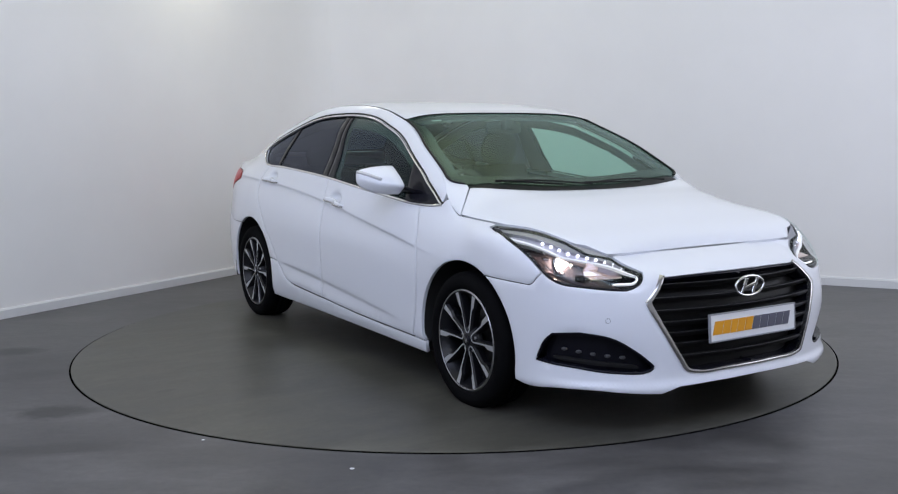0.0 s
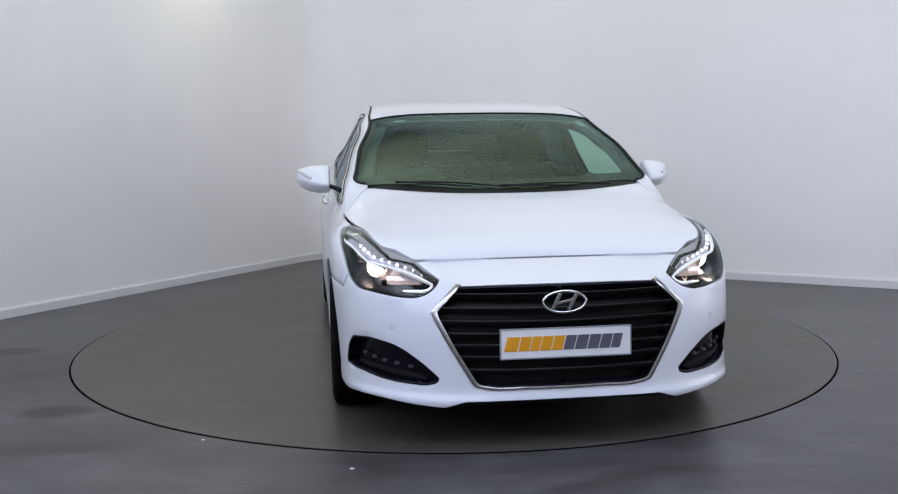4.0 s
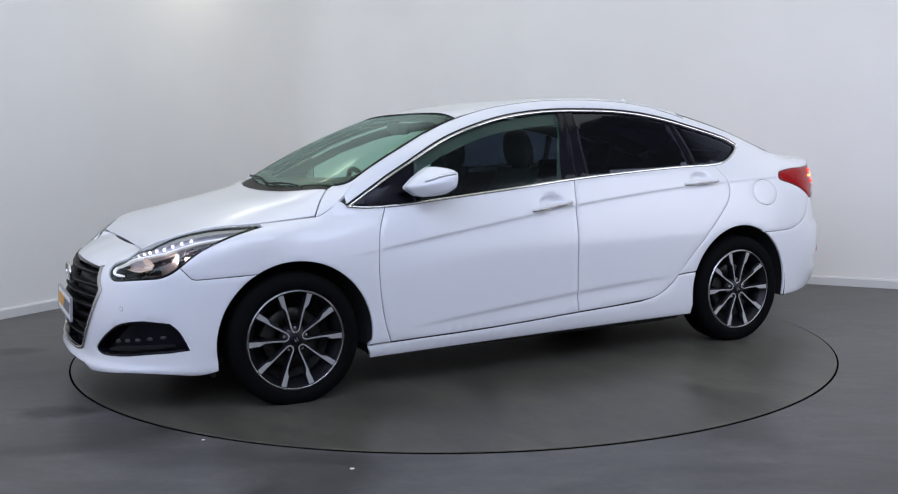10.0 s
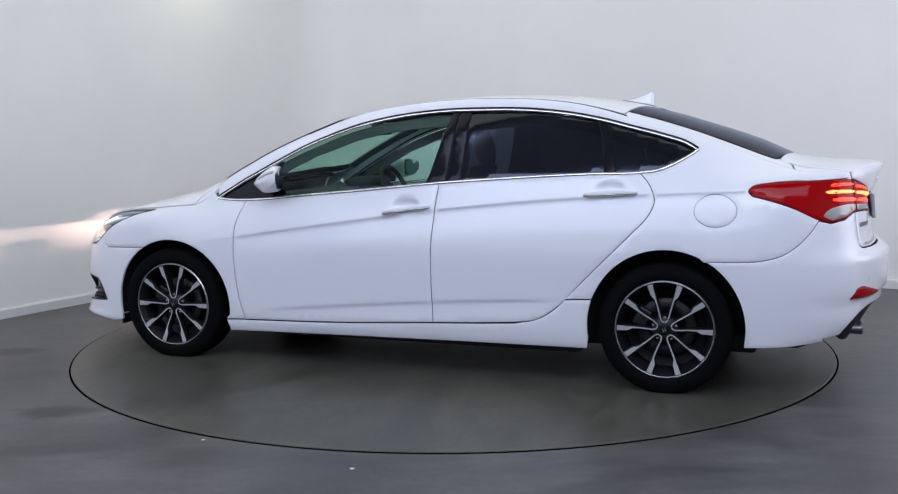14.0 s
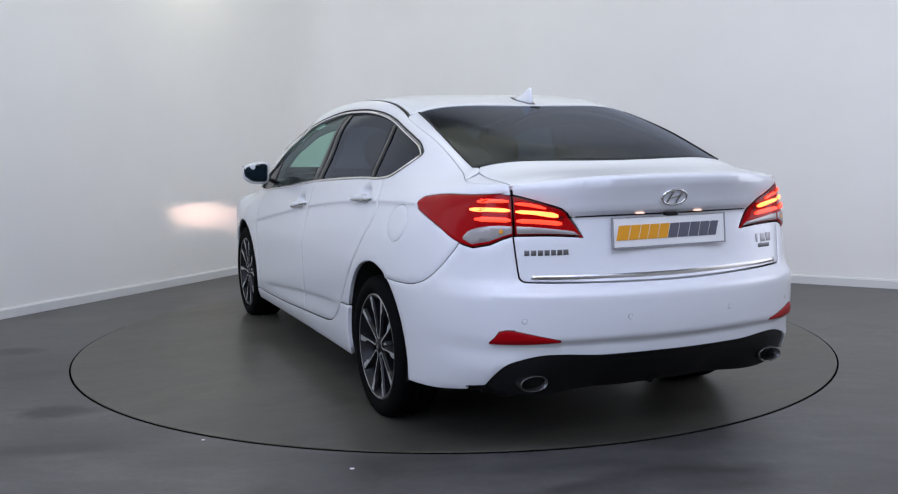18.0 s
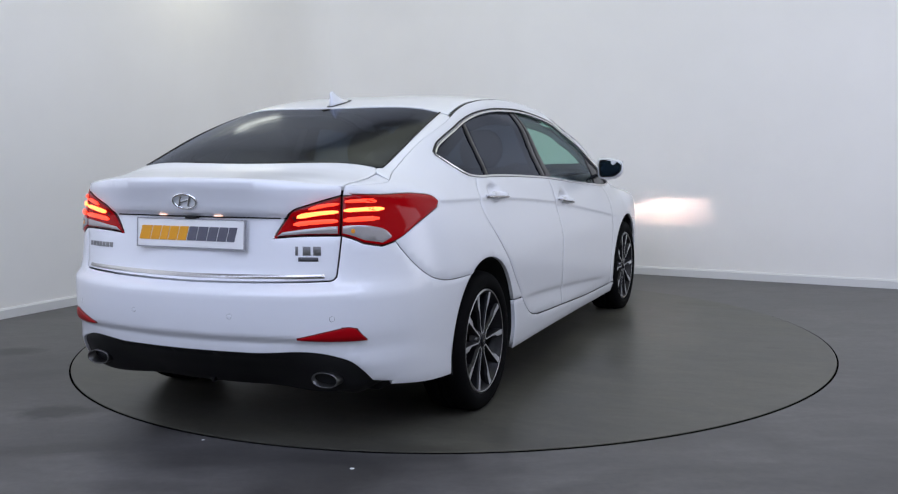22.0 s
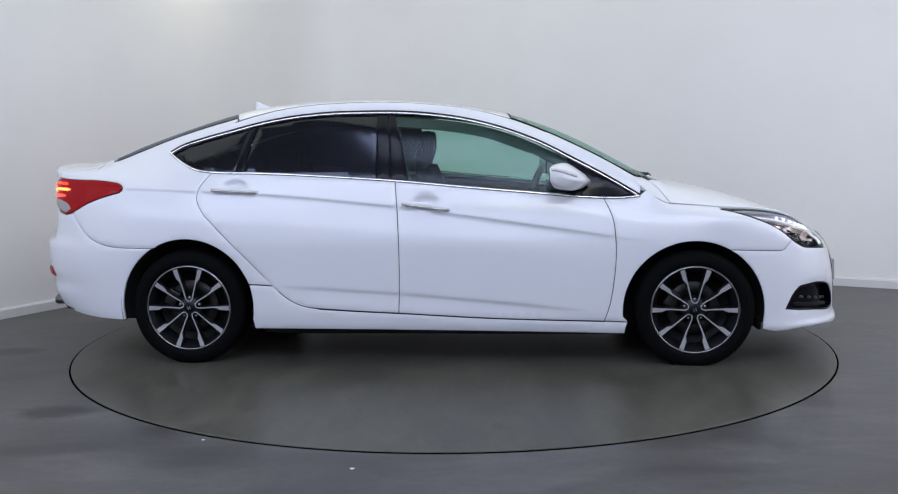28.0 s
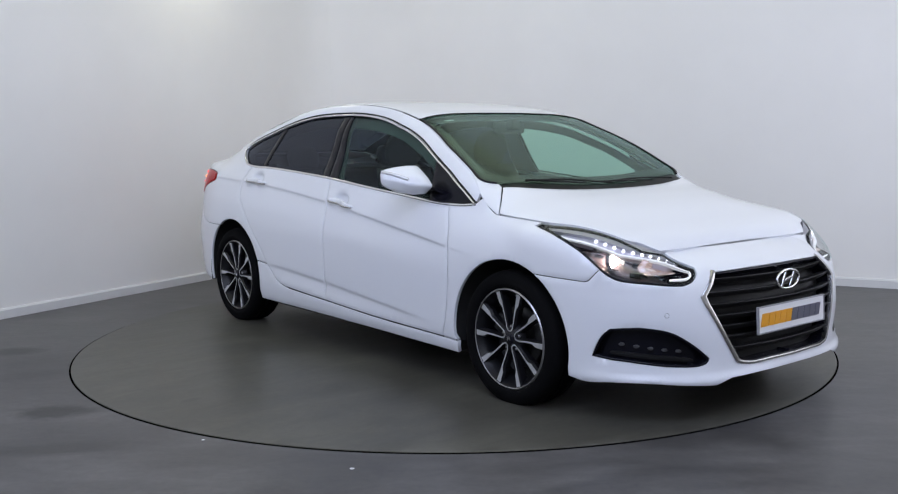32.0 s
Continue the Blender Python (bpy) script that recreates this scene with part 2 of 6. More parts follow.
def curve_fn(pts):
    """A smooth function through (x, value) points that never overshoots."""
    p = np.array(sorted(pts), float)
    x, y = p[:, 0], p[:, 1]
    h, d = np.diff(x), np.diff(y) / np.diff(x)
    m = np.empty_like(y)
    w1, w2 = 2 * h[1:] + h[:-1], h[1:] + 2 * h[:-1]
    same = d[:-1] * d[1:] > 0
    m[1:-1] = np.where(same, (w1 + w2) / (w1 / np.where(same, d[:-1], 1) + w2 / np.where(same, d[1:], 1)), 0)
    m[0], m[-1] = d[0], d[-1]
    g = np.linspace(x[0], x[-1], 1200)
    i = np.clip(np.searchsorted(x, g, "right") - 1, 0, len(h) - 1)
    t = (g - x[i]) / h[i]
    v = (2 * t ** 3 - 3 * t * t + 1) * y[i] + (t ** 3 - 2 * t * t + t) * h[i] * m[i] + (3 * t * t - 2 * t ** 3) * y[i + 1] + (t ** 3 - t * t) * h[i] * m[i + 1]
    return lambda q: np.interp(q, g, v)


def tube(pts, radius, sides=8, flat=1.0, closed=False):
    """A round or flattened bar along a line of points."""
    P = [Vector(p) for p in pts]
    verts, faces = [], []
    up = Vector((0, 0, 1))
    for i, p in enumerate(P):
        a = P[max(i - 1, 0)] if not closed else P[i - 1]
        b = P[min(i + 1, len(P) - 1)] if not closed else P[(i + 1) % len(P)]
        t = (b - a).normalized()
        u = t.cross(up)
        if u.length < 1e-4:
            u = t.cross(Vector((1, 0, 0)))
        u.normalize()
        w = u.cross(t)
        for k in range(sides):
            c = 2 * math.pi * k / sides
            verts.append(p + u * (math.cos(c) * radius * flat) + w * (math.sin(c) * radius))
    n = len(P)
    for i in range(n if closed else n - 1):
        j = (i + 1) % n
        for k in range(sides):
            k2 = (k + 1) % sides
            faces.append((i * sides + k, i * sides + k2, j * sides + k2, j * sides + k))
    if not closed:
        faces.append(tuple(range(sides)))
        faces.append(tuple((n - 1) * sides + k for k in reversed(range(sides))))
    return raw(verts, faces)


# ---------------------------------------------------------------- the room
CORNER = Vector((-1.256, 4.15, 0))
DL = Vector((-0.495, -0.869, 0)).normalized()   # along the wall that runs towards the camera
DR = Vector((0.884, -0.467, 0)).normalized()    # along the other wall
ROOM_H = 5.3
FLOOR_Z = -0.005                                 # the floor lies just below the turntable


def room():
    # plan of the inner wall face: camera side closed by two further walls, soft rounded corner
    a = CORNER + DL * 0.55
    b = CORNER + DR * 0.55
    arc = []
    for k in range(13):
        t = k / 12
        arc.append(a * (1 - t) ** 2 + CORNER * 2 * t * (1 - t) + b * t * t)
    far_l = CORNER + DL * 11.5
    far_r = CORNER + DR * 10.5
    back = far_r + DL * 11.5
    loops = {"wall_west": [far_l] + arc[:7], "wall_north": arc[6:] + [far_r], "wall_east": [far_r, back], "wall_south": [back, far_l]}
    centre = (far_l + far_r) / 2
    for name, line in loops.items():
        verts, faces = [], []
        for i, p in enumerate(line):
            q = line[min(i + 1, len(line) - 1)] - line[max(i - 1, 0)]
            out = Vector((-q.y, q.x, 0)).normalized()
            if out.dot(p - centre) < 0:
                out = -out
            o = p + out * 0.12
            up, down = Vector((0, 0, ROOM_H)), Vector((0, 0, FLOOR_Z))
            verts += [p + down, p + up, p + up, o + up, o + up, o + down, o + down, p + down]
        for i in range(len(line) - 1):
            for k in (0, 2, 4, 6):
                faces.append((i * 8 + k, i * 8 + k + 1, i * 8 + 9 + k, i * 8 + 8 + k))
        tagged(part(name, raw(verts, faces), M_WALL), "smooth off-white painted studio wall", "wall", kind="structure")
        # skirting board of the same line
        verts, faces = [], []
        prof = [(0.002, FLOOR_Z), (-0.018, FLOOR_Z), (-0.018, 0.056), (-0.012, 0.062), (-0.012, 0.066), (0.002, 0.068)]
        for i, p in enumerate(line):
            q = line[min(i + 1, len(line) - 1)] - line[max(i - 1, 0)]
            out = Vector((-q.y, q.x, 0)).normalized()
            if out.dot(p - centre) < 0:
                out = -out
            verts += [p + out * a_ + Vector((0, 0, z_)) for a_, z_ in prof]
        w = len(prof)
        for i in range(len(line) - 1):
            for k in range(w - 1):
                faces.append((i * w + k, i * w + k + 1, (i + 1) * w + k + 1, (i + 1) * w + k))
        tagged(part("baseboard", raw(verts, faces), M_BOARD, smooth=False), "plain white skirting board along the wall", "skirting", kind="structure")
    # floor with a round hole for the turntable
    n = 160
    ring = [((TR + 0.007) * math.cos(2 * math.pi * k / n), (TR + 0.007) * math.sin(2 * math.pi * k / n), FLOOR_Z) for k in range(n)]
    mid = (centre + (CORNER + back) / 2) / 2
    verts, faces = list(ring), []
    for k in range(n):
        a = 2 * math.pi * k / n
        verts.append((14 * math.cos(a), 14 * math.sin(a), FLOOR_Z))
    for k in range(n):
        k2 = (k + 1) % n
        faces.append((k, n + k, n + k2, k2))
    pit = [(x, y, FLOOR_Z - 0.001) for x, y, _ in ring] + [(x * 1.02, y * 1.02, -0.08) for x, y, _ in ring] + [(0, 0, -0.08)]
    pf = [((k + 1) % n, n + (k + 1) % n, n + k, k) for k in range(n)] + [(n + k, n + (k + 1) % n, 2 * n) for k in range(n)]
    tagged(part("floor_pit", raw(pit, pf), M_GAP, smooth=False), "pit under the turntable painted black as gap shade", "pit", kind="structure")
    fl = part("floor", raw(verts, faces), M_FLOOR, smooth=False)
    tagged(fl, "smooth dark grey painted studio floor with faint stains", "floor", kind="structure")
    c = raw([(-16, -16, ROOM_H), (16, -16, ROOM_H), (16, 16, ROOM_H), (-16, 16, ROOM_H), (-16, -16, ROOM_H + 0.1), (16, -16, ROOM_H + 0.1), (16, 16, ROOM_H + 0.1), (-16, 16, ROOM_H + 0.1)],
            [(3, 2, 1, 0), (4, 5, 6, 7), (0, 1, 5, 4), (1, 2, 6, 5), (2, 3, 7, 6), (3, 0, 4, 7)])
    tagged(part("ceiling", c, M_CEIL, smooth=False), "plain grey studio ceiling", "ceiling", kind="structure")


TR = 2.2403


def turntable():
    t = thing("turntable", "round dark grey turntable flush in the floor", "turntable")
    n = 160
    prof = [(TR * 0.5, 0.0), (TR - 0.008, 0.0), (TR - 0.003, -0.002)]
    me = lathe(prof, n, "z")
    verts = [v.co.copy() for v in me.vertices] + [Vector((0, 0, 0))]
    w = 3
    faces = [tuple(p.vertices) for p in me.polygons] + [(k * w, ((k + 1) % n) * w, n * w) for k in range(n)]
    part("disc", raw(verts, faces), M_TABLE, t, smooth=False)
    # side of the disc, blackened so that the gap reads as shaded
    part("edge_band", lathe([(TR - 0.0031, -0.0021), (TR - 0.002, -0.004), (TR - 0.002, -0.06), (TR - 0.03, -0.06)], n, "z"), M_GAP, t, "disc edge painted black as gap shade")
    return t


def flecks():
    """Two small chips of white paint on the floor."""
    for x, y, r in ((-1.055, -2.032, 0.007), (-0.396, -2.402, 0.009)):
        bm = bmesh.new()
        ring = [bm.verts.new((x + r * (1 + 0.3 * math.sin(3 * a)) * math.cos(a), y + r * 0.8 * math.sin(a), FLOOR_Z + 0.0025)) for a in np.linspace(0, 2 * math.pi, 9)[:-1]]
        low = [bm.verts.new((v.co.x, v.co.y, FLOOR_Z)) for v in ring]
        bm.faces.new(ring)
        for i in range(8):
            bm.faces.new((ring[i], low[i], low[(i + 1) % 8], ring[(i + 1) % 8]))
        tagged(part("paint_chip", bm, M_PLATE, smooth=False), "tiny white paint chip lying on the floor", "paint chip", "chips on the floor")


# ---------------------------------------------------------------- the car's surfaces
# plan outline at the widest height, from nose to tail, nose along +x, left side at +y
_out = spline([(2.31, 0), (2.305, 0.2), (2.27, 0.405), (2.215, 0.562), (2.10, 0.732), (1.95, 0.826), (1.75, 0.876), (1.385, 0.905), (0.9, 0.905), (0.3, 0.905),
               (-0.4, 0.905), (-1.0, 0.907), (-1.5, 0.905), (-1.8, 0.885), (-2.05, 0.825), (-2.22, 0.725), (-2.33, 0.56), (-2.395, 0.35), (-2.425, 0.15), (-2.43, 0)], 0.01)
_out = np.array(_out)
_len = np.concatenate([[0], np.cumsum(np.hypot(*np.diff(_out, axis=0).T))])
SL = float(_len[-1])
_tan = np.gradient(_out, _len, axis=0)
_nor = np.stack([-_tan[:, 1], _tan[:, 0]], 1)
_nor /= -np.hypot(_nor[:, 0], _nor[:, 1])[:, None]
_k = np.ones(25) / 25
for _c in (0, 1):
    _pad = np.concatenate([np.full(12, _nor[0, _c]) * (1 if _c == 0 else 0), _nor[:, _c], np.full(12, _nor[-1, _c]) * (1 if _c == 0 else 0)])
    _nor[:, _c] = np.convolve(_pad, _k, "valid")

ZG = np.linspace(0.1, 1.5, 281)
# inset of the surface from the plan outline, height by height, at stations round the car
_low = [(0.10, 0.05), (0.17, 0.032), (0.22, 0.018), (0.30, 0.008), (0.40, 0.006), (0.52, 0.003)]
_stations = [
    ("F", 0.00, [(0.1, 0.1), (0.17, 0.02), (0.205, 0.002), (0.218, 0.0), (0.232, 0.008), (0.25, 0.010), (0.40, 0.012), (0.52, 0.022), (0.60, 0.045), (0.66, 0.105), (0.70, 0.185), (0.742, 0.31), (0.80, 0.50), (1.5, 0.6)]),
    ("F", 0.48, [(0.1, 0.1), (0.17, 0.006), (0.195, 0.0), (0.212, 0.002), (0.228, 0.014), (0.25, 0.018), (0.40, 0.022), (0.52, 0.035), (0.60, 0.06), (0.66, 0.105), (0.70, 0.175), (0.735, 0.28), (0.80, 0.50), (1.5, 0.6)]),
    ("S", 2.05, [(0.1, 0.1), (0.17, 0.015), (0.20, 0.003), (0.215, 0.001), (0.232, 0.011), (0.25, 0.013), (0.40, 0.01), (0.52, 0.015), (0.60, 0.03), (0.66, 0.06), (0.72, 0.135), (0.75, 0.20), (0.80, 0.36), (1.5, 0.55)]),
    ("S", 1.85, [(0.1, 0.07), (0.17, 0.02), (0.21, 0.008), (0.25, 0.010), (0.40, 0.004), (0.55, 0.004), (0.65, 0.022), (0.70, 0.038), (0.75, 0.075), (0.79, 0.135), (0.83, 0.26), (1.5, 0.5)]),
    ("S", 1.50, _low + [(0.65, 0.004), (0.70, 0.012), (0.75, 0.026), (0.80, 0.052), (0.84, 0.082), (0.87, 0.125), (0.95, 0.32), (1.5, 0.6)]),
    ("S", 1.20, _low + [(0.65, 0.002), (0.75, 0.014), (0.82, 0.042), (0.86, 0.068), (0.90, 0.092), (0.94, 0.112), (0.985, 0.142), (1.05, 0.195), (1.1, 0.25), (1.5, 0.9)]),
    ("S", 0.95, _low + [(0.65, 0.0), (0.75, 0.012), (0.85, 0.042), (0.90, 0.068), (0.95, 0.082), (1.01, 0.102), (1.06, 0.136), (1.11, 0.170), (1.20, 0.238), (1.5, 0.5)]),
    ("S", 0.65, _low + [(0.65, 0.0), (0.75, 0.012), (0.85, 0.036), (0.93, 0.064), (1.0, 0.090), (1.05, 0.108), (1.11, 0.130), (1.18, 0.168), (1.235, 0.213), (1.30, 0.28), (1.5, 0.5)]),
    ("S", 0.30, _low + [(0.65, 0.0), (0.75, 0.012), (0.85, 0.034), (0.93, 0.06), (1.0, 0.083), (1.10, 0.128), (1.21, 0.174), (1.28, 0.206), (1.345, 0.250), (1.40, 0.300), (1.5, 0.45)]),
    ("S", -0.70, _low + [(0.65, 0.0), (0.75, 0.012), (0.85, 0.032), (0.95, 0.062), (1.03, 0.092), (1.12, 0.14), (1.25, 0.21), (1.38, 0.275), (1.44, 0.315), (1.5, 0.40)]),
    ("S", -1.50, _low + [(0.65, 0.0), (0.75, 0.01), (0.85, 0.028), (0.95, 0.058), (1.03, 0.105), (1.12, 0.165), (1.20, 0.225), (1.32, 0.32), (1.5, 0.5)]),
    ("S", -1.90, [(0.1, 0.06), (0.22, 0.022), (0.40, 0.006), (0.55, 0.0), (0.66, 0.004), (0.75, 0.014), (0.85, 0.028), (0.95, 0.052), (1.0, 0.078), (1.05, 0.13), (1.10, 0.2), (1.5, 0.6)]),
    ("R", 0.62, [(0.1, 0.16), (0.22, 0.11), (0.32, 0.05), (0.40, 0.022), (0.466, 0.022), (0.478, 0.006), (0.64, 0.0), (0.664, 0.004), (0.674, 0.022), (0.71, 0.042), (0.82, 0.058), (0.93, 0.068), (1.0, 0.073), (1.05, 0.072), (1.070, 0.080), (1.09, 0.13), (1.14, 0.3), (1.5, 0.45)]),
    ("R", 0.30, [(0.1, 0.3), (0.25, 0.20), (0.34, 0.11), (0.40, 0.050), (0.415, 0.03), (0.470, 0.030), (0.484, 0.009), (0.655, 0.0), (0.669, 0.016), (0.705, 0.075), (0.82, 0.095), (0.93, 0.112), (0.940, 0.114), (0.951, 0.088), (1.0, 0.074), (1.06, 0.052), (1.082, 0.046), (1.094, 0.062), (1.12, 0.2), (1.5, 0.4)]),
    ("R", 0.00, [(0.1, 0.3), (0.25, 0.20), (0.34, 0.11), (0.40, 0.050), (0.415, 0.03), (0.470, 0.030), (0.484, 0.009), (0.655, 0.0), (0.669, 0.016), (0.705, 0.08), (0.82, 0.10), (0.93, 0.121), (0.940, 0.123), (0.951, 0.092), (1.0, 0.077), (1.06, 0.055), (1.085, 0.046), (1.096, 0.062), (1.12, 0.2), (1.5, 0.4)]),
]


def _station_s(kind, v):
    n = len(_out)
    if kind == "F":
        h = _len[:n // 3]
        return float(np.interp(v, _out[:n // 3, 1], h))
    if kind == "S":
        return float(np.interp(-v, -_out[:, 0], _len))
    k = 2 * n // 3
    return float(np.interp(-v, -_out[k:, 1], _len[k:]))


_ss = np.array([_station_s(k, v) for k, v, _ in _stations])
_dd = np.array([curve_fn(t)(ZG) for _, _, t in _stations])
_kz = np.ones(3) / 3
_dd = np.array([np.convolve(np.pad(r, 1, mode="edge"), _kz, "valid") for r in _dd])
_SG = np.linspace(0, SL, 700)
_tab = np.empty((len(_SG), len(ZG)))
for _j in range(len(ZG)):
    # monotone-ish smooth interpolation between the stations
    _t = np.interp(_SG, _ss, np.arange(len(_ss)))
    _i = np.clip(_t.astype(int), 0, len(_ss) - 2)
    _f = _t - _i
    _col = _dd[:, _j]
    _m = np.gradient(_col, _ss)
    _h = _ss[_i + 1] - _ss[_i]
    _f2, _f3 = _f * _f, _f ** 3
    _lin = _col[_i] * (1 - _f) + _col[_i + 1] * _f
    _her = (2 * _f3 - 3 * _f2 + 1) * _col[_i] + (_f3 - 2 * _f2 + _f) * _h * _m[_i] + (3 * _f2 - 2 * _f3) * _col[_i + 1] + (_f3 - _f2) * _h * _m[_i + 1]
    _lo, _hi = np.minimum(_col[_i], _col[_i + 1]), np.maximum(_col[_i], _col[_i + 1])
    _tab[:, _j] = np.clip(_her, _lo - 0.002, _hi + 0.002)
# brow over the headlamps: height and inset of the bonnet's edge along the plan
_bz = curve_fn([(0.60, 0.730), (0.705, 0.742), (0.781, 0.763), (0.857, 0.784), (0.935, 0.806), (1.037, 0.827), (1.135, 0.840), (1.209, 0.846), (1.362, 0.852), (1.5, 0.865), (1.6, 0.875)])
_bd = curve_fn([(0.60, 0.175), (0.705, 0.165), (0.781, 0.160), (0.857, 0.152), (0.935, 0.143), (1.037, 0.138), (1.135, 0.136), (1.209, 0.134), (1.362, 0.116), (1.5, 0.104), (1.6, 0.100)])
_bp = curve_fn([(0.55, 2.0), (0.8, 2.4), (1.0, 3.6), (1.2, 6.5), (1.36, 11.0), (1.6, 11.0)])
for _i2, _s in enumerate(_SG):
    _w = float(np.clip((_s - 0.58) / 0.12, 0, 1) * np.clip((1.60 - _s) / 0.2, 0, 1))
    if _w > 0:
        _w = _w * _w * (3 - 2 * _w)
        _ze, _de = float(_bz(_s)), float(_bd(_s))
        _d0 = float(np.interp(0.58, ZG, _tab[_i2]))
        _q = np.clip((ZG - 0.58) / (_ze - 0.58), 0, None)
        _new = np.where(_q <= 1, _d0 + (_de - _d0) * _q ** float(_bp(_s)), _de + (ZG - _ze) * 3.0)
        _tab[_i2] = np.where(ZG > 0.58, _tab[_i2] * (1 - _w) + _new * _w, _tab[_i2])
CREASE = curve_fn([(-1.95, 0.985), (-1.7, 0.978), (-1.32, 0.962), (-0.97, 0.943), (-0.22, 0.873), (0.27, 0.807), (0.73, 0.742), (1.1, 0.690), (1.5, 0.66)])
LOWCR = curve_fn([(-1.4, 0.46), (-0.83, 0.432), (-0.23, 0.394), (0.27, 0.352), (0.765, 0.306), (1.2, 0.27)])


def step(x, a, b):
    t = np.clip((x - a) / (b - a), 0, 1)
    return t * t * (3 - 2 * t)


def skin(s, z, lift=0.0):
    """Points of the body side surface: s metres round the plan from the nose centre (left side positive), z up."""
    s, z = np.asarray(s, float), np.asarray(z, float)
    a = np.abs(s)
    si = np.clip(a / SL * (len(_SG) - 1), 0, len(_SG) - 1.001)
    zi = np.clip((z - ZG[0]) / (ZG[1] - ZG[0]), 0, len(ZG) - 1.001)
    i, j = si.astype(int), zi.astype(int)
    f, g = si - i, zi - j
    d = (_tab[i, j] * (1 - f) + _tab[i + 1, j] * f) * (1 - g) + (_tab[i, j + 1] * (1 - f) + _tab[i + 1, j + 1] * f) * g
    x0 = np.interp(a, _len, _out[:, 0])
    # shoulder and sill creases
    t = CREASE(x0) - z
    d = d + 0.008 * step(t, 0, 0.018) * (1 - step(t, 0.016, 0.17)) * step(x0, -1.95, -1.75) * (1 - step(x0, 0.75, 1.2))
    t = LOWCR(x0) - z
    d = d + 0.007 * step(t, -0.012, 0.012) * (1 - step(t, 0.012, 0.10)) * step(x0, -0.95, -0.6) * (1 - step(x0, 0.5, 0.85))
    for cx, cz in ((-0.058, 0.876), (-1.115, 0.967)):
        d = d + 0.030 * np.exp(-(((x0 - cx) / 0.064) ** 2 + ((z - cz - 0.010) / 0.033) ** 2) ** 2)
    d = d - lift
    x = x0 + np.interp(a, _len, _nor[:, 0]) * -d
    y = np.interp(a, _len, _out[:, 1]) - np.interp(a, _len, _nor[:, 1]) * d
    y = np.maximum(y, 0.0)
    return np.stack([x, np.sign(np.where(s == 0, 1, s)) * y, z], -1)


def at_s(kind, v, z):
    """The s at which the side surface has that x ('S'), or that y at the front ('F') or the rear ('R')."""
    if kind == "S":
        g = np.linspace(SL - 0.25, 0.25, 600)
        p = skin(g, np.full_like(g, z))
        return float(np.interp(v, np.maximum.accumulate(p[:, 0]), g))
    if kind == "F":
        g = np.linspace(0, 1.1, 300)
        return math.copysign(float(np.interp(abs(v), np.maximum.accumulate(skin(g, np.full_like(g, z))[:, 1]), g)), v)
    g = np.linspace(SL, SL - 1.1, 300)
    return math.copysign(float(np.interp(abs(v), np.maximum.accumulate(skin(g, np.full_like(g, z))[:, 1]), g)), v)


# top surface: centre line, edge height and roundness along x
TOPC = curve_fn([(2.05, 0.722), (2.0, 0.742), (1.959, 0.781), (1.9, 0.810), (1.79, 0.848), (1.621, 0.900), (1.452, 0.937), (1.283, 0.969), (1.22, 0.992), (1.112, 1.046), (0.941, 1.141), (0.771, 1.229), (0.60, 1.303), (0.38, 1.373),
                 (0.257, 1.393), (0.084, 1.423), (-0.088, 1.445), (-0.262, 1.457), (-0.471, 1.464), (-0.752, 1.459), (-0.965, 1.441), (-1.144, 1.411), (-1.324, 1.365), (-1.505, 1.310),
                 (-1.78, 1.216), (-1.947, 1.142), (-2.0, 1.122), (-2.1, 1.106), (-2.25, 1.098), (-2.36, 1.096)])
EDGE = curve_fn([(2.06, 0.708), (2.014, 0.742), (1.981, 0.763), (1.944, 0.784), (1.898, 0.806), (1.821, 0.827), (1.742, 0.840), (1.678, 0.846), (1.541, 0.852), (1.42, 0.862), (1.3, 0.870), (1.25, 0.874), (1.18, 0.906), (1.1, 0.970), (1.05, 1.020), (0.993, 1.058), (0.892, 1.115), (0.775, 1.175), (0.644, 1.238), (0.5, 1.299), (0.365, 1.348),
                 (0.175, 1.394), (-0.016, 1.421), (-0.2, 1.436), (-0.4, 1.441), (-0.66, 1.432), (-0.857, 1.411), (-1.05, 1.368), (-1.2, 1.322), (-1.355, 1.281), (-1.524, 1.232), (-1.7, 1.166), (-1.85, 1.107), (-2.0, 1.066), (-2.2, 1.062), (-2.36, 1.06)])
ROUND = curve_fn([(2.05, 3.2), (1.8, 3.5), (1.5, 4.5), (1.3, 7.0), (1.2, 9.0), (1.1, 6.0), (0.9, 5.5), (0.6, 5.5), (0.3, 5.0), (0.0, 4.0), (-0.8, 3.8), (-1.2, 4.5), (-1.6, 4.0), (-1.9, 4.0), (-2.36, 3.5)])
_XG = np.linspace(-2.37, 2.06, 500)
_YE = np.array([skin(at_s("S", x, float(EDGE(x))), float(EDGE(x)))[1] if x < 1.93 and x > -2.22 else 0 for x in _XG])
_YE[_XG >= 1.93] = np.interp(_XG[_XG >= 1.93], [1.93, 1.944, 1.981, 2.014, 2.06], [_YE[_XG < 1.93][-1], 0.646, 0.607, 0.566, 0.51])
_YE[_XG <= -2.22] = np.interp(-_XG[_XG <= -2.22], [2.22, 2.37], [_YE[_XG > -2.22][0], 0.52])


def ye(x):
    """Half width of the top surface."""
    return float(np.interp(x, _XG, _YE))


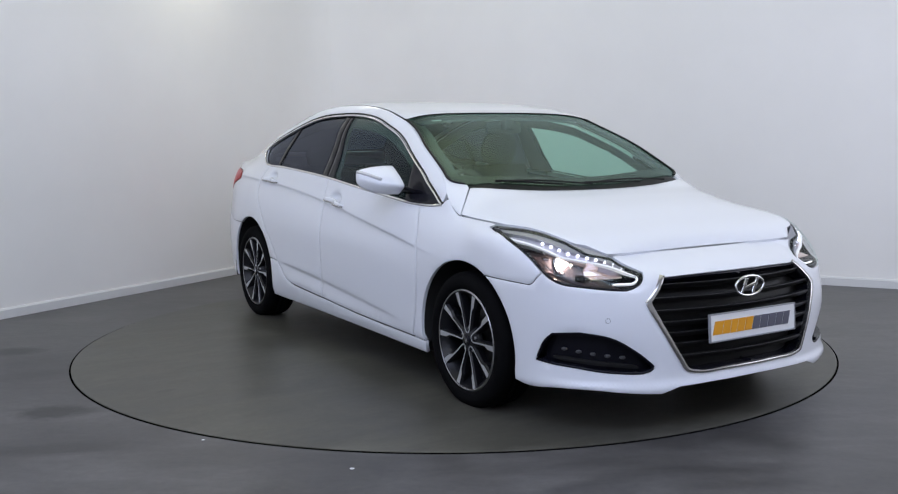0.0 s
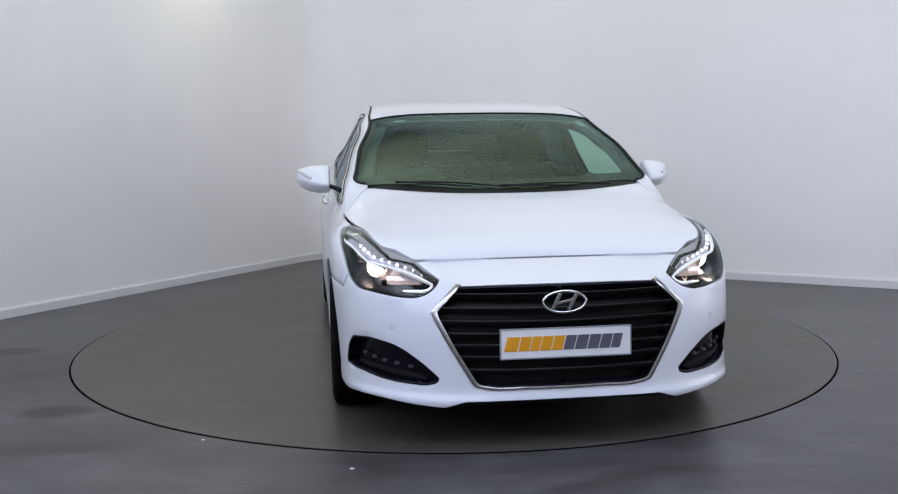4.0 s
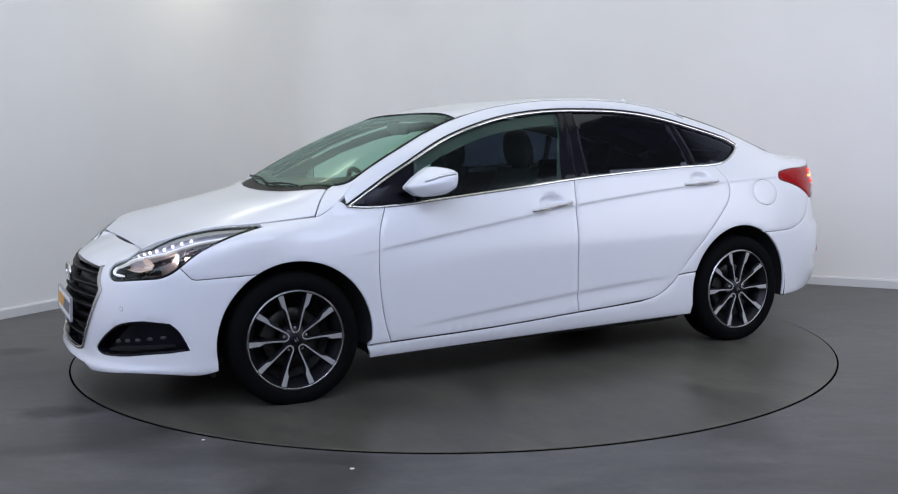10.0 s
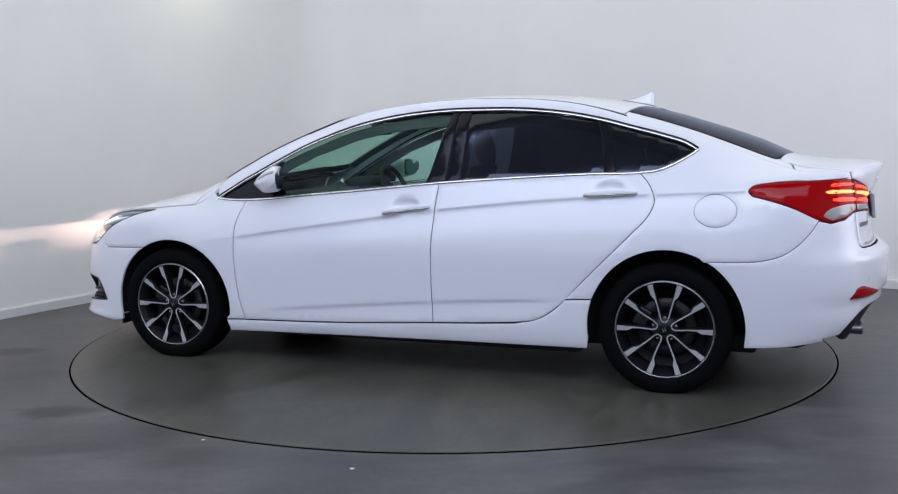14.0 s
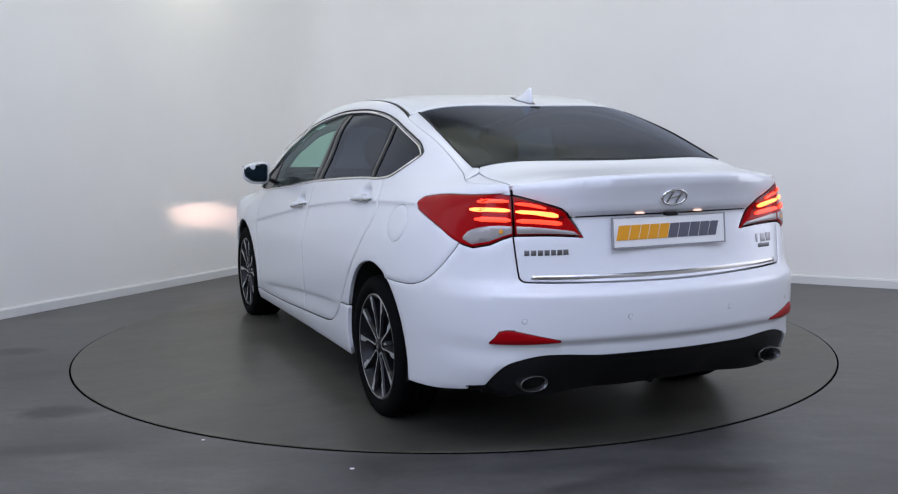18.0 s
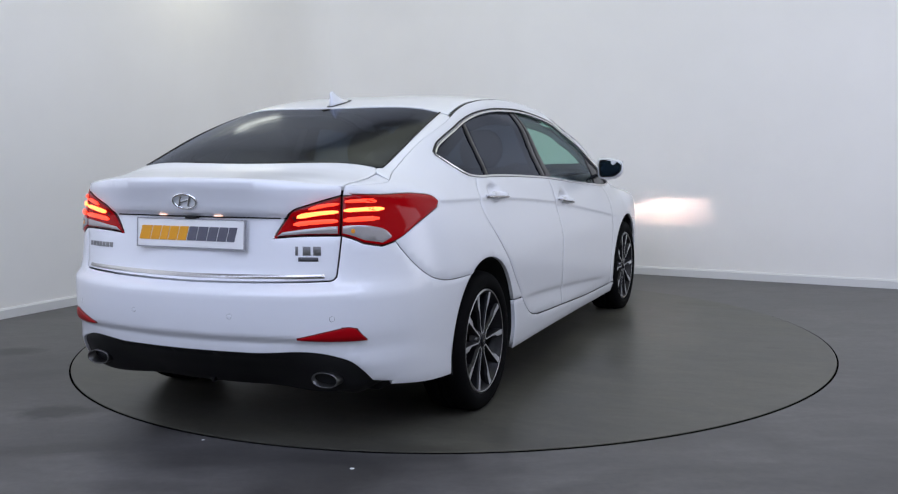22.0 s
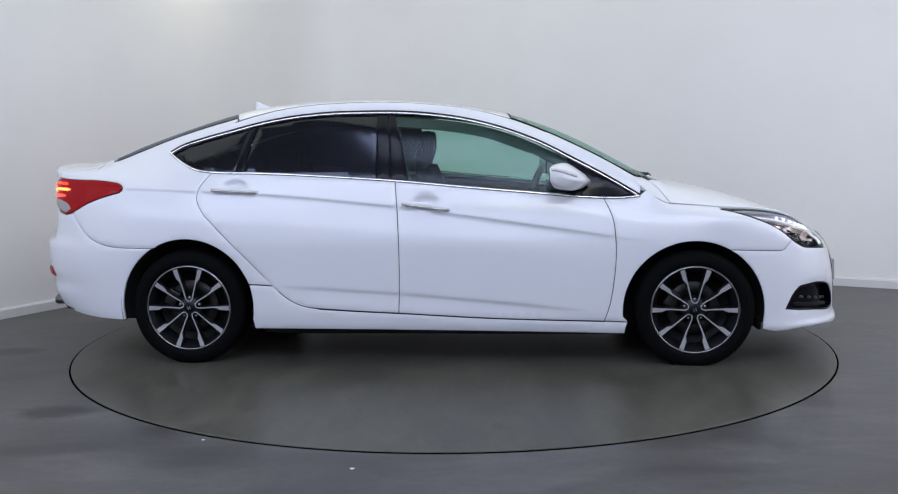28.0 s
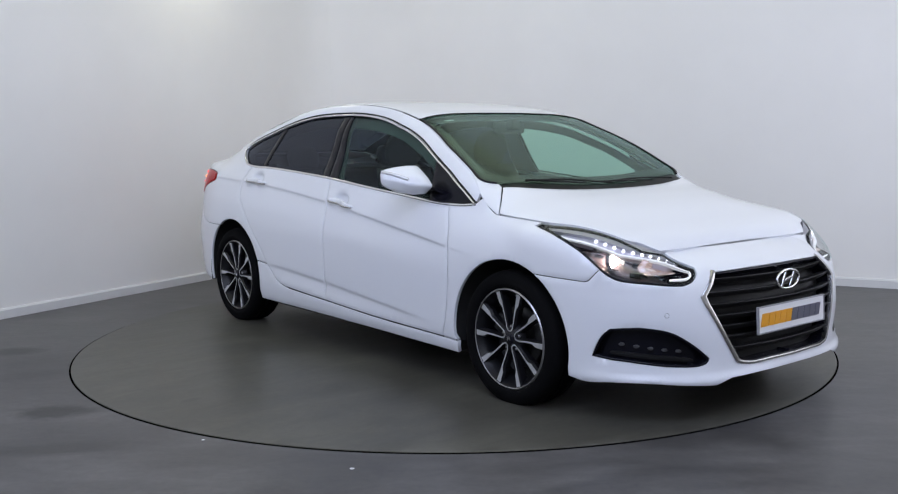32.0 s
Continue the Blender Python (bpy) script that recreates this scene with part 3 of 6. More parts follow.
def lid(x, y, lift=0.0):
    """Points of the top surface over (x, y)."""
    x, y = np.asarray(x, float), np.asarray(y, float)
    ye = np.interp(x, _XG, _YE)
    r = np.abs(y) / ye
    c = TOPC(x)
    z = c - (c - EDGE(x)) * r ** ROUND(x)
    return np.stack([x, y, z + lift], -1)


HANDLES = ((-0.058, 0.876), (-1.115, 0.967))
_ex = []
for _x in np.arange(-1.9, 1.25, 0.028):
    _c, _l = float(CREASE(_x)), float(LOWCR(_x))
    _ex += [(_x, _c - q) for q in (-0.005, 0.001, 0.006, 0.011, 0.017, 0.032, 0.055)]
    if -1.0 < _x < 0.9:
        _ex += [(_x, _l + q) for q in (-0.022, -0.013, -0.006, 0.001, 0.007, 0.013, 0.028, 0.05)]
_chin = [(0.02 * k + 0.01 * (j % 2), z) for k in range(-58, 59) for j, z in enumerate((0.196, 0.204, 0.211, 0.218, 0.226, 0.234, 0.244))]
_ex = [(x, z) for x, z in _ex if all(abs(x - a) > 0.13 or abs(z - b) > 0.055 for a, b in HANDLES)]
for _a, _b in HANDLES:
    _ex += [(_a + 0.017 * i + 0.008 * (j % 2), _b + 0.013 * j) for i in range(-7, 8) for j in range(-4, 5)]
EXTRA = np.array([(at_s("S", x, z), z) for x, z in _ex] + _chin)


def inset(loop, d):
    """Shrink a closed outline by d."""
    p = np.array(loop)
    n = len(p)
    area2 = sum(p[i][0] * p[(i + 1) % n][1] - p[(i + 1) % n][0] * p[i][1] for i in range(n))
    sg = 1 if area2 > 0 else -1
    out = []
    for i in range(n):
        a, b, c = p[i - 1], p[i], p[(i + 1) % n]
        u, v = b - a, c - b
        u, v = u / (np.hypot(*u) + 1e-9), v / (np.hypot(*v) + 1e-9)
        nn = np.array([-(u[1] + v[1]), u[0] + v[0]]) * sg
        L = np.hypot(*nn)
        if L < 0.3:
            nn = np.array([-u[1], u[0]]) * sg
            L = 1
        nn = nn / L
        k = max(0.5, abs(nn @ (np.array([-v[1], v[0]]))))
        out.append(tuple(b + nn * d / k))
    return out


def clean(loop, tol=0.002):
    out = []
    for q in loop:
        if not out or math.hypot(q[0] - out[-1][0], q[1] - out[-1][1]) > tol:
            out.append(tuple(q))
    if math.hypot(out[0][0] - out[-1][0], out[0][1] - out[-1][1]) <= tol:
        out.pop()
    return out


def inside(pts, loop):
    """Which of the points lie inside the outline."""
    x, y = pts[:, 0], pts[:, 1]
    q = np.array(loop)
    r = np.zeros(len(pts), bool)
    for i in range(len(q)):
        (x1, y1), (x2, y2) = q[i - 1], q[i]
        if y1 == y2:
            continue
        c = ((y1 > y) != (y2 > y)) & (x < (x2 - x1) * (y - y1) / (y2 - y1) + x1)
        r ^= c
    return r


from mathutils import geometry


def sheet(loop, surface, gap=0.0022, grid=0.03, depth=0.016, roll=0.0022, lift=0.0, holes=(), mirror=False, bulge=0.0):
    """A panel: an outline in a surface's own coordinates, filled, laid on the surface, with rolled edges and a flange behind."""
    loop = clean(loop)
    o = clean(inset(loop, gap)) if gap else loop
    loops = [o, clean(inset(o, 0.006), 0.001)]
    hs = [clean(h) for h in holes]
    pts, edges = [], []
    for q in loops + hs:
        k = len(pts)
        pts += q
        edges += [(k + i, k + (i + 1) % len(q)) for i in range(len(q))]
    p = np.array(loops[1])
    lo, hi = p.min(0), p.max(0)
    gx, gy = np.meshgrid(np.arange(lo[0] + grid / 2, hi[0], grid), np.arange(lo[1] + grid / 2, hi[1], grid))
    gx[1::2] += grid / 2
    g = np.stack([gx.ravel(), gy.ravel()], 1)
    small = inset(loops[1], grid * 0.45)
    if (surface is skin or surface is rear_skin) and 0.025 < grid <= 0.031 and len(loop) > 60:
        m = EXTRA if surface is skin else REXTRA
        near = np.sqrt(((g[:, None, :] - m[None]) ** 2).sum(2)).min(1) if len(g) else np.zeros(0)
        g = np.vstack([g[near > 0.014], m])
    g = g[inside(g, loops[1])]
    # keep clear of the edges
    if len(g):
        e = np.array([q for l in [loops[1]] + hs for q in l])
        dmin = np.sqrt(((g[:, None, :] - e[None]) ** 2).sum(2)).min(1)
        g = g[dmin > (grid * 0.4 if surface is not skin else 0.009)]
    for h in hs:
        if len(g):
            g = g[~inside(g, h)]
    allp = [Vector(q) for q in pts] + [Vector(q) for q in g]
    v2, _, tris, *_ = geometry.delaunay_2d_cdt(allp, edges, [], 1, 1e-6)
    v2 = np.array([tuple(q) for q in v2])
    tris = np.array(tris)
    cen = v2[tris].mean(1)
    keep = inside(cen, o)
    for h in hs:
        keep &= ~inside(cen, h)
    tris = tris[keep]
    co = surface(v2[:, 0], v2[:, 1])
    e = 0.002
    da = surface(v2[:, 0] + e, v2[:, 1]) - surface(v2[:, 0] - e, v2[:, 1])
    db = surface(v2[:, 0], v2[:, 1] + e) - surface(v2[:, 0], v2[:, 1] - e)
    nr = np.cross(da, db)
    nr /= np.linalg.norm(nr, axis=1)[:, None] + 1e-12
    ctr = np.array([0.0, 0.0, 0.6])
    if ((co - ctr) * nr).sum(1).mean() < 0:
        nr = -nr
    co = co + nr * lift
    # outward winding
    t = tris
    fn = np.cross(co[t[:, 1]] - co[t[:, 0]], co[t[:, 2]] - co[t[:, 0]])
    flip = (fn * nr[t[:, 0]]).sum(1) < 0
    t[flip] = t[flip][:, ::-1]
    # border edges
    cnt = {}
    for a, b, c in t:
        for q in ((a, b), (b, c), (c, a)):
            key = (min(q), max(q))
            cnt[key] = None if key in cnt else q
    border = [q for q in cnt.values() if q is not None]
    rim = sorted({i for q in border for i in q})
    co2 = co.copy()
    co2[rim] -= nr[rim] * roll
    n = len(co2)
    ids = {v: n + i for i, v in enumerate(rim)}
    top = co2[rim]
    low = co2[rim] - nr[rim] * depth
    verts = np.vstack([co2, top, low])
    m = len(rim)
    faces = [tuple(f) for f in t]
    for a, b in border:
        faces.append((ids[b], ids[a], ids[a] + m, ids[b] + m))
    if mirror:
        verts = verts * np.array([1, -1, 1])
        faces = [f[::-1] for f in faces]
    return raw(verts, faces)


def S(pts, stepv=0.02):
    """Side points (x, z) as a smooth line in (s, z)."""
    return [(at_s("S", x, z), z) for x, z in spline(pts, stepv)]


def FR(pts, stepv=0.02):
    """Front points (y, z) as a smooth line in (s, z)."""
    return [(at_s("F", y, z), z) for y, z in spline(pts, stepv)]


def RR(pts, stepv=0.02):
    return [(at_s("R", y, z), z) for y, z in spline(pts, stepv)]


def arch(cx, cz, rx, rz, a0, a1, n=40):
    return [(cx + rx * math.cos(radians(a0 + (a1 - a0) * k / n)), cz + rz * math.sin(radians(a0 + (a1 - a0) * k / n))) for k in range(n + 1)]


# ---------------------------------------------------------------- the car
# shared shut lines on the side, as (x, z)
RCUT = [(-1.25, 1.058), (-1.308, 0.987), (-1.327, 0.924), (-1.298, 0.852), (-1.23, 0.776), (-1.144, 0.687), (-0.989, 0.528), (-0.866, 0.40), (-0.771, 0.336), (-0.644, 0.312)]
RCUT_UP, RCUT_LOW = RCUT[:7] + [(-0.905, 0.4395)], [(-0.905, 0.4395), (-0.866, 0.40), (-0.771, 0.336), (-0.644, 0.312)]
BOTTOM_R = [(-0.644, 0.312), (-0.45, 0.299), (-0.210, 0.287)]
BOTTOM_F = [(-0.210, 0.287), (0.27, 0.261), (0.903, 0.244)]
SPLIT = [(-0.228, 1.004), (-0.213, 0.839), (-0.204, 0.652), (-0.210, 0.287)]
FCUT = [(0.899, 0.906), (0.945, 0.802), (0.961, 0.679), (0.956, 0.493), (0.924, 0.306), (0.903, 0.244)]
BELT_R = [(-1.25, 1.058), (-1.022, 1.051), (-0.512, 1.024), (-0.228, 1.004)]
BELT_F = [(-0.228, 1.004), (0.179, 0.966), (0.613, 0.928), (0.80, 0.911), (0.899, 0.906)]
BELT_N = [(0.899, 0.906), (1.012, 0.906), (1.094, 0.914)]
BELT_Q = [(-1.25, 1.058), (-1.33, 1.068), (-1.43, 1.110), (-1.515, 1.165)]
DLO_TOP = [(-1.515, 1.166), (-1.455, 1.201), (-1.355, 1.234), (-1.188, 1.279), (-1.048, 1.316), (-0.857, 1.353), (-0.660, 1.374), (-0.401, 1.381), (-0.208, 1.378), (-0.016, 1.362), (0.175, 1.331), (0.365, 1.280),
           (0.555, 1.208), (0.744, 1.112), (0.933, 1.010), (1.094, 0.914)]
HOODLINE = [(1.094, 0.918)] + [(x, float(EDGE(x))) for x in (1.13, 1.18, 1.24, 1.3, 1.36, 1.42, 1.47, 1.522)]
LAMP_LOW = [(2.02, 0.625), (1.965, 0.634), (1.93, 0.652), (1.897, 0.676), (1.82, 0.735), (1.70, 0.792), (1.60, 0.824), (1.518, 0.842)]
F_ARCH = arch(1.378, 0.300, 0.376, 0.376, -10, 190)
R_ARCH = arch(-1.386, 0.318, 0.370, 0.380, -10, 190)


def arch_part(a, x0=None, x1=None, z0=None):
    """The points of an arch within limits."""
    return [q for q in a if (x0 is None or q[0] >= x0) and (x1 is None or q[0] <= x1) and (z0 is None or q[1] >= z0)]


def to_s(pts):
    return [(at_s("S", x, z), z) for x, z in pts]


def both(line):
    """A half outline from the centre line outwards and back, closed over its mirror."""
    return list(line) + [(-a, b) for a, b in reversed(line)]


def swap(line):
    """A half outline whose first numbers run outwards, closed over its mirror in the second coordinate."""
    return list(line) + [(a, -b) for a, b in reversed(line)]


def edge_line(x0, x1, n=40, off=0.0):
    return [(x, float(np.interp(x, _XG, _YE)) - off) for x in np.linspace(x0, x1, n)]


def rear_skin(s, z):
    """The body side surface counted from the tail centre."""
    s = np.asarray(s, float)
    p = skin(np.where(s >= 0, SL - np.abs(s), -(SL - np.abs(s))), z)
    return p


# rows of points along the ledges of the tail
REXTRA = np.array([(k * 0.02 + 0.01 * (j % 2), z) for k in range(-37, 38) for j, z in enumerate((0.455, 0.464, 0.471, 0.478, 0.486, 0.494, 0.505, 0.645, 0.653, 0.661, 0.669, 0.677, 0.686, 0.70, 0.925, 0.934, 0.940, 0.946, 0.952, 0.962))])


def at_r(pts, stepv=0.02):
    """Rear points (y, z) in the coordinates of rear_skin."""
    return [(SL - at_s("R", y, z), z) for y, z in spline(pts, stepv)]


def side_r(pts, stepv=0.02):
    return [(SL - at_s("S", x, z), z) for x, z in spline(pts, stepv)]


def sides(name, mat, car, loop, label="", **k):
    """A panel on the left and its mirror on the right."""
    a = part(name, sheet(loop, skin, **k), mat, car, label)
    b = part(name, sheet(loop, skin, mirror=True, **k), mat, car, label)
    return a, b


def tops(name, mat, car, loop, label="", **k):
    a = part(name, sheet(loop, lid, **k), mat, car, label)
    b = part(name, sheet(loop, lid, mirror=True, **k), mat, car, label)
    return a, b


GRILLE = [(0.0, 0.660), (0.2, 0.659), (0.412, 0.653)], [(0.412, 0.653), (0.512, 0.560)], [(0.512, 0.560), (0.509, 0.543), (0.49, 0.50), (0.368, 0.292)], [(0.368, 0.292), (0.353, 0.272), (0.32, 0.264), (0.15, 0.262), (0.0, 0.261)]


def grille_loop():
    half = []
    for g in GRILLE:
        half += FR(g)
    return both(half)


def fog_loop():
    return (S([(1.868, 0.300), (1.888, 0.345), (1.915, 0.395), (1.950, 0.428)]) + FR([(0.755, 0.440), (0.66, 0.420), (0.57, 0.364), (0.494, 0.298)]) +
            FR([(0.494, 0.298), (0.498, 0.280), (0.525, 0.267), (0.575, 0.263)]) + FR([(0.575, 0.263), (0.68, 0.271), (0.76, 0.284)]) + S([(1.96, 0.290), (1.868, 0.300)]))


def lamp_loop():
    return (to_s([(x, float(EDGE(x))) for x in np.linspace(1.530, 1.99, 36)]) + FR([(0.562, 0.739), (0.525, 0.708), (0.477, 0.674)]) + FR([(0.477, 0.674), (0.495, 0.650), (0.535, 0.622), (0.585, 0.608)]) +
            FR([(0.585, 0.608), (0.64, 0.611), (0.70, 0.618)]) + S(LAMP_LOW))


def tail_outer():
    return (at_r([(0.627, 1.022), (0.66, 1.030)]) + side_r([(-2.19, 1.030), (-2.07, 1.024), (-1.90, 1.020), (-1.808, 1.010)]) + side_r([(-1.808, 1.010), (-1.762, 0.992), (-1.752, 0.975), (-1.772, 0.951)]) +
            side_r([(-1.772, 0.951), (-1.946, 0.898), (-2.066, 0.840), (-2.12, 0.826)]) + at_r([(0.70, 0.840), (0.66, 0.862), (0.627, 0.872)]))


def tail_inner():
    return (at_r([(0.6235, 1.022), (0.508, 0.986), (0.455, 0.967), (0.424, 0.938), (0.372, 0.863)]) + at_r([(0.372, 0.863), (0.511, 0.873), (0.6235, 0.873)]))


def build_car():
    car = thing("car", "white pearl four-door saloon car with dark alloy wheels and lit headlamps", "car")
    # --- side panels
    fender = (S(FCUT) + S([(0.903, 0.244), (1.03, 0.240)]) + to_s([q for q in reversed(F_ARCH) if q[1] > 0.245 and q[0] < 1.553]) +
              S([(1.559, 0.6290), (1.70, 0.624), (1.825, 0.619)]) + S([(1.825, 0.619), (1.846, 0.622), (1.86, 0.632)]) + S([(1.86, 0.632), (1.897, 0.676)]) + S(LAMP_LOW[3:]) + S(HOODLINE[::-1]) + S(BELT_N[::-1]))
    sides("front_fender", M_PAINT, car, fender)
    fd = sides("front_door", M_PAINT, car, S(BELT_F) + S(FCUT) + S(BOTTOM_F[::-1]) + S(SPLIT[::-1]))
    rd = sides("rear_door", M_PAINT, car, S(BELT_R) + S(SPLIT) + S(BOTTOM_R[::-1]) + S(RCUT[::-1]))
    top_edge = [(x, float(EDGE(x))) for x in np.linspace(-2.21, 1.10, 115)]
    quarter = (S(RCUT_UP) + S([(-0.905, 0.4395), (-0.97, 0.444), (-1.036, 0.4475)]) + to_s([q for q in R_ARCH if q[1] > 0.449 and q[0] > -1.556]) +
               S([(-1.558, 0.648), (-1.70, 0.648), (-1.82, 0.656), (-1.91, 0.682), (-1.98, 0.730), (-2.03, 0.785), (-2.066, 0.84)]) + S([(-2.066, 0.840), (-1.946, 0.898), (-1.772, 0.951)]) +
               S([(-1.772, 0.951), (-1.752, 0.975), (-1.762, 0.992), (-1.808, 1.010)]) + S([(-1.808, 1.010), (-1.90, 1.020), (-2.07, 1.024), (-2.19, 1.030)]) + RR([(0.66, 1.030), (0.628, 1.023)]) + RR([(0.628, 1.023), (0.630, 1.058)]) +
               to_s(top_edge) + S(DLO_TOP[::-1]) + S(BELT_Q[::-1]))
    fa, fb = at_s("S", -1.609, 0.884), 0.884
    flap = [(fa + 0.099 * math.cos(2 * math.pi * k / 40), fb + 0.077 * math.sin(2 * math.pi * k / 40)) for k in range(40)]
    part("body_side", sheet(quarter, skin, gap=0.0015, holes=[flap]), M_PAINT, car)
    part("body_side", sheet(quarter, skin, gap=0.0015, mirror=True), M_PAINT, car)
    part("fuel_flap", sheet(flap, skin, gap=0.002), M_PAINT, car, "round white fuel flap")
    part("flap_well", sheet(inset(flap, -0.02), skin, gap=0, lift=-0.022, depth=0.001), M_SHELF, car)
    sill = (S(RCUT_LOW[:3] + [(-0.655, 0.309)]) + S([(-0.652, 0.306), (-0.45, 0.294), (-0.21, 0.282), (0.27, 0.256), (0.903, 0.239), (1.028, 0.236)]) + to_s([(1.016, 0.20), (1.014, 0.172)]) + S([(1.014, 0.172), (0.27, 0.184), (-0.23, 0.190), (-1.014, 0.196)]) + to_s([q for q in arch_part(R_ARCH, x0=-1.032) if q[1] < 0.43]) + S([(-1.0345, 0.4435), (-0.97, 0.440), (-0.911, 0.4365)]))
    sides("side_sill", M_PAINT, car, sill, depth=0.018)
    # --- bumpers
    front = (FR([(0.0, 0.740), (0.25, 0.739), (0.40, 0.737), (0.50, 0.737), (0.560, 0.738)]) + FR([(0.558, 0.735), (0.525, 0.708), (0.477, 0.674)]) + FR([(0.477, 0.674), (0.495, 0.650), (0.535, 0.622), (0.585, 0.608)]) + FR([(0.585, 0.608), (0.64, 0.611), (0.70, 0.618)]) +
             S(LAMP_LOW[:4]) + S([(1.897, 0.676), (1.86, 0.632)]) + S([(1.86, 0.632), (1.846, 0.622), (1.825, 0.619)]) + S([(1.825, 0.619), (1.70, 0.624), (1.562, 0.6285)]) + to_s([q for q in reversed(F_ARCH) if q[0] > 1.567 and q[1] > 0.2]) +
             S([(1.748, 0.195), (1.80, 0.183), (1.97, 0.195), (2.06, 0.200)]) + FR([(0.70, 0.199), (0.60, 0.188), (0.475, 0.179)]) + FR([(0.475, 0.179), (0.395, 0.207)]) + FR([(0.395, 0.206), (0.2, 0.212), (0.0, 0.213)]))
    fog = fog_loop()
    holes = [grille_loop(), fog, [(-a, b) for a, b in fog]]
    bumper = part("front_bumper", sheet(both(front), skin, holes=holes, depth=0.010), M_PAINT, car)
    rear = (at_r([(0.0, 0.690), (0.3, 0.693), (0.585, 0.700)]) + at_r([(0.585, 0.700), (0.608, 0.704), (0.619, 0.716)]) + at_r([(0.619, 0.716), (0.63, 0.868)]) + at_r([(0.63, 0.870), (0.66, 0.860), (0.70, 0.838)]) + side_r([(-2.12, 0.824), (-2.066, 0.838)]) +
            side_r([(-2.066, 0.838), (-2.03, 0.785), (-1.98, 0.730), (-1.91, 0.682), (-1.82, 0.656), (-1.70, 0.648), (-1.560, 0.648)]) + [(SL - a, b) for a, b in to_s([q for q in R_ARCH if q[0] < -1.562 and q[1] > 0.25])] +
            side_r([(-1.752, 0.243), (-1.95, 0.252), (-2.10, 0.272)]) + at_r([(0.77, 0.286), (0.722, 0.299)]) + at_r([(0.722, 0.300), (0.704, 0.340), (0.672, 0.384), (0.61, 0.410), (0.3, 0.418), (0.0, 0.419)]))
    rbumper = part("rear_bumper", sheet(both(rear), rear_skin, depth=0.012), M_PAINT, car)
    valance = (at_r([(0.0, 0.424), (0.3, 0.423), (0.61, 0.416), (0.676, 0.391), (0.712, 0.345), (0.730, 0.305)]) + at_r([(0.730, 0.303), (0.70, 0.275), (0.6, 0.250), (0.3, 0.240), (0.0, 0.240)]))
    part("rear_valance", sheet(both(valance), rear_skin, gap=0, lift=-0.012, depth=0.06), M_BLACK, rbumper, "black plastic rear valance")
    # --- top panels
    REAR = [(1.150, 0.700), (1.198, 0.62), (1.250, 0.44), (1.280, 0.2), (1.288, 0.0)]
    hood = [(2.0, 0.0), (2.001, 0.2), (2.004, 0.38), (2.008, 0.50), (2.010, 0.565)]
    hood = spline(hood) + edge_line(2.004, 1.262, 54, 0.004) + spline([(1.255, ye(1.255) - 0.004), (1.205, 0.757), (1.150, 0.700)]) + spline(REAR)
    part("bonnet", sheet(swap(hood), lid, depth=0.02), M_PAINT, car)
    part("cowl", sheet(swap(spline(REAR[::-1]) + spline([(1.118, 0.692), (1.14, 0.60), (1.17, 0.42), (1.195, 0.2), (1.200, 0.0)])), lid, lift=-0.012, gap=0), M_BLACK, car, "black plastic scuttle below the windscreen")
    flank = [(x, ye(x) - o) for x, o in ((0.405, 0.010), (0.5, 0.012), (0.62, 0.013), (0.75, 0.013), (0.88, 0.014), (0.98, 0.016))]
    foot = [flank[-1], (1.05, ye(1.05) - 0.030), (1.105, 0.70), (1.145, 0.60), (1.185, 0.42), (1.215, 0.2), (1.222, 0.0)]
    wind = spline([(0.365, 0.0), (0.378, 0.3), flank[0]]) + spline(flank) + spline(foot)
    ws = part("windscreen", sheet(swap(wind), lid, gap=0, lift=-0.004, depth=0.005), G_WIND, car, "green-tinted windscreen")
    band = wind
    inner = spline([(0.40, 0.0), (0.413, 0.3), (0.440, flank[0][1] - 0.03)]) + spline([(0.440, flank[0][1] - 0.03)] + [(x, y - 0.034) for x, y in flank[1:-1]] + [(0.95, flank[-1][1] - 0.03)]) + spline([(0.95, flank[-1][1] - 0.03), (1.01, ye(1.01) - 0.06), (1.045, 0.66), (1.10, 0.42), (1.130, 0.2), (1.138, 0.0)])
    part("frit_band", sheet(swap(band), lid, gap=0, lift=-0.010, depth=0.002, holes=[swap(inner)]), M_BLACK, ws, "black border of the windscreen")
    pillar = (edge_line(1.255, 0.40, 44) + spline([(0.40, ye(0.40)), (0.401, flank[0][1] + 0.003)]) + spline([(x, y + 0.003) for x, y in flank]) + spline([(foot[0][0], foot[0][1] + 0.003), (1.052, foot[1][1] + 0.004), (1.105, 0.706), (1.116, 0.694)]) + spline([(1.116, 0.694), (1.147, 0.702)]) + spline([(1.148, 0.704), (1.203, 0.760), (1.255, ye(1.255))]))
    tops("windscreen_pillar", M_PAINT, car, pillar, gap=0.0015)
    roof = spline([(0.36, 0.0), (0.373, 0.3), (0.400, flank[0][1] - 0.008)]) + edge_line(0.395, -1.14, 60, 0.0145) + spline([(-1.155, 0.575), (-1.21, 0.35), (-1.24, 0.0)])
    part("roof", sheet(swap(roof), lid, gap=0.001), M_PAINT, car)
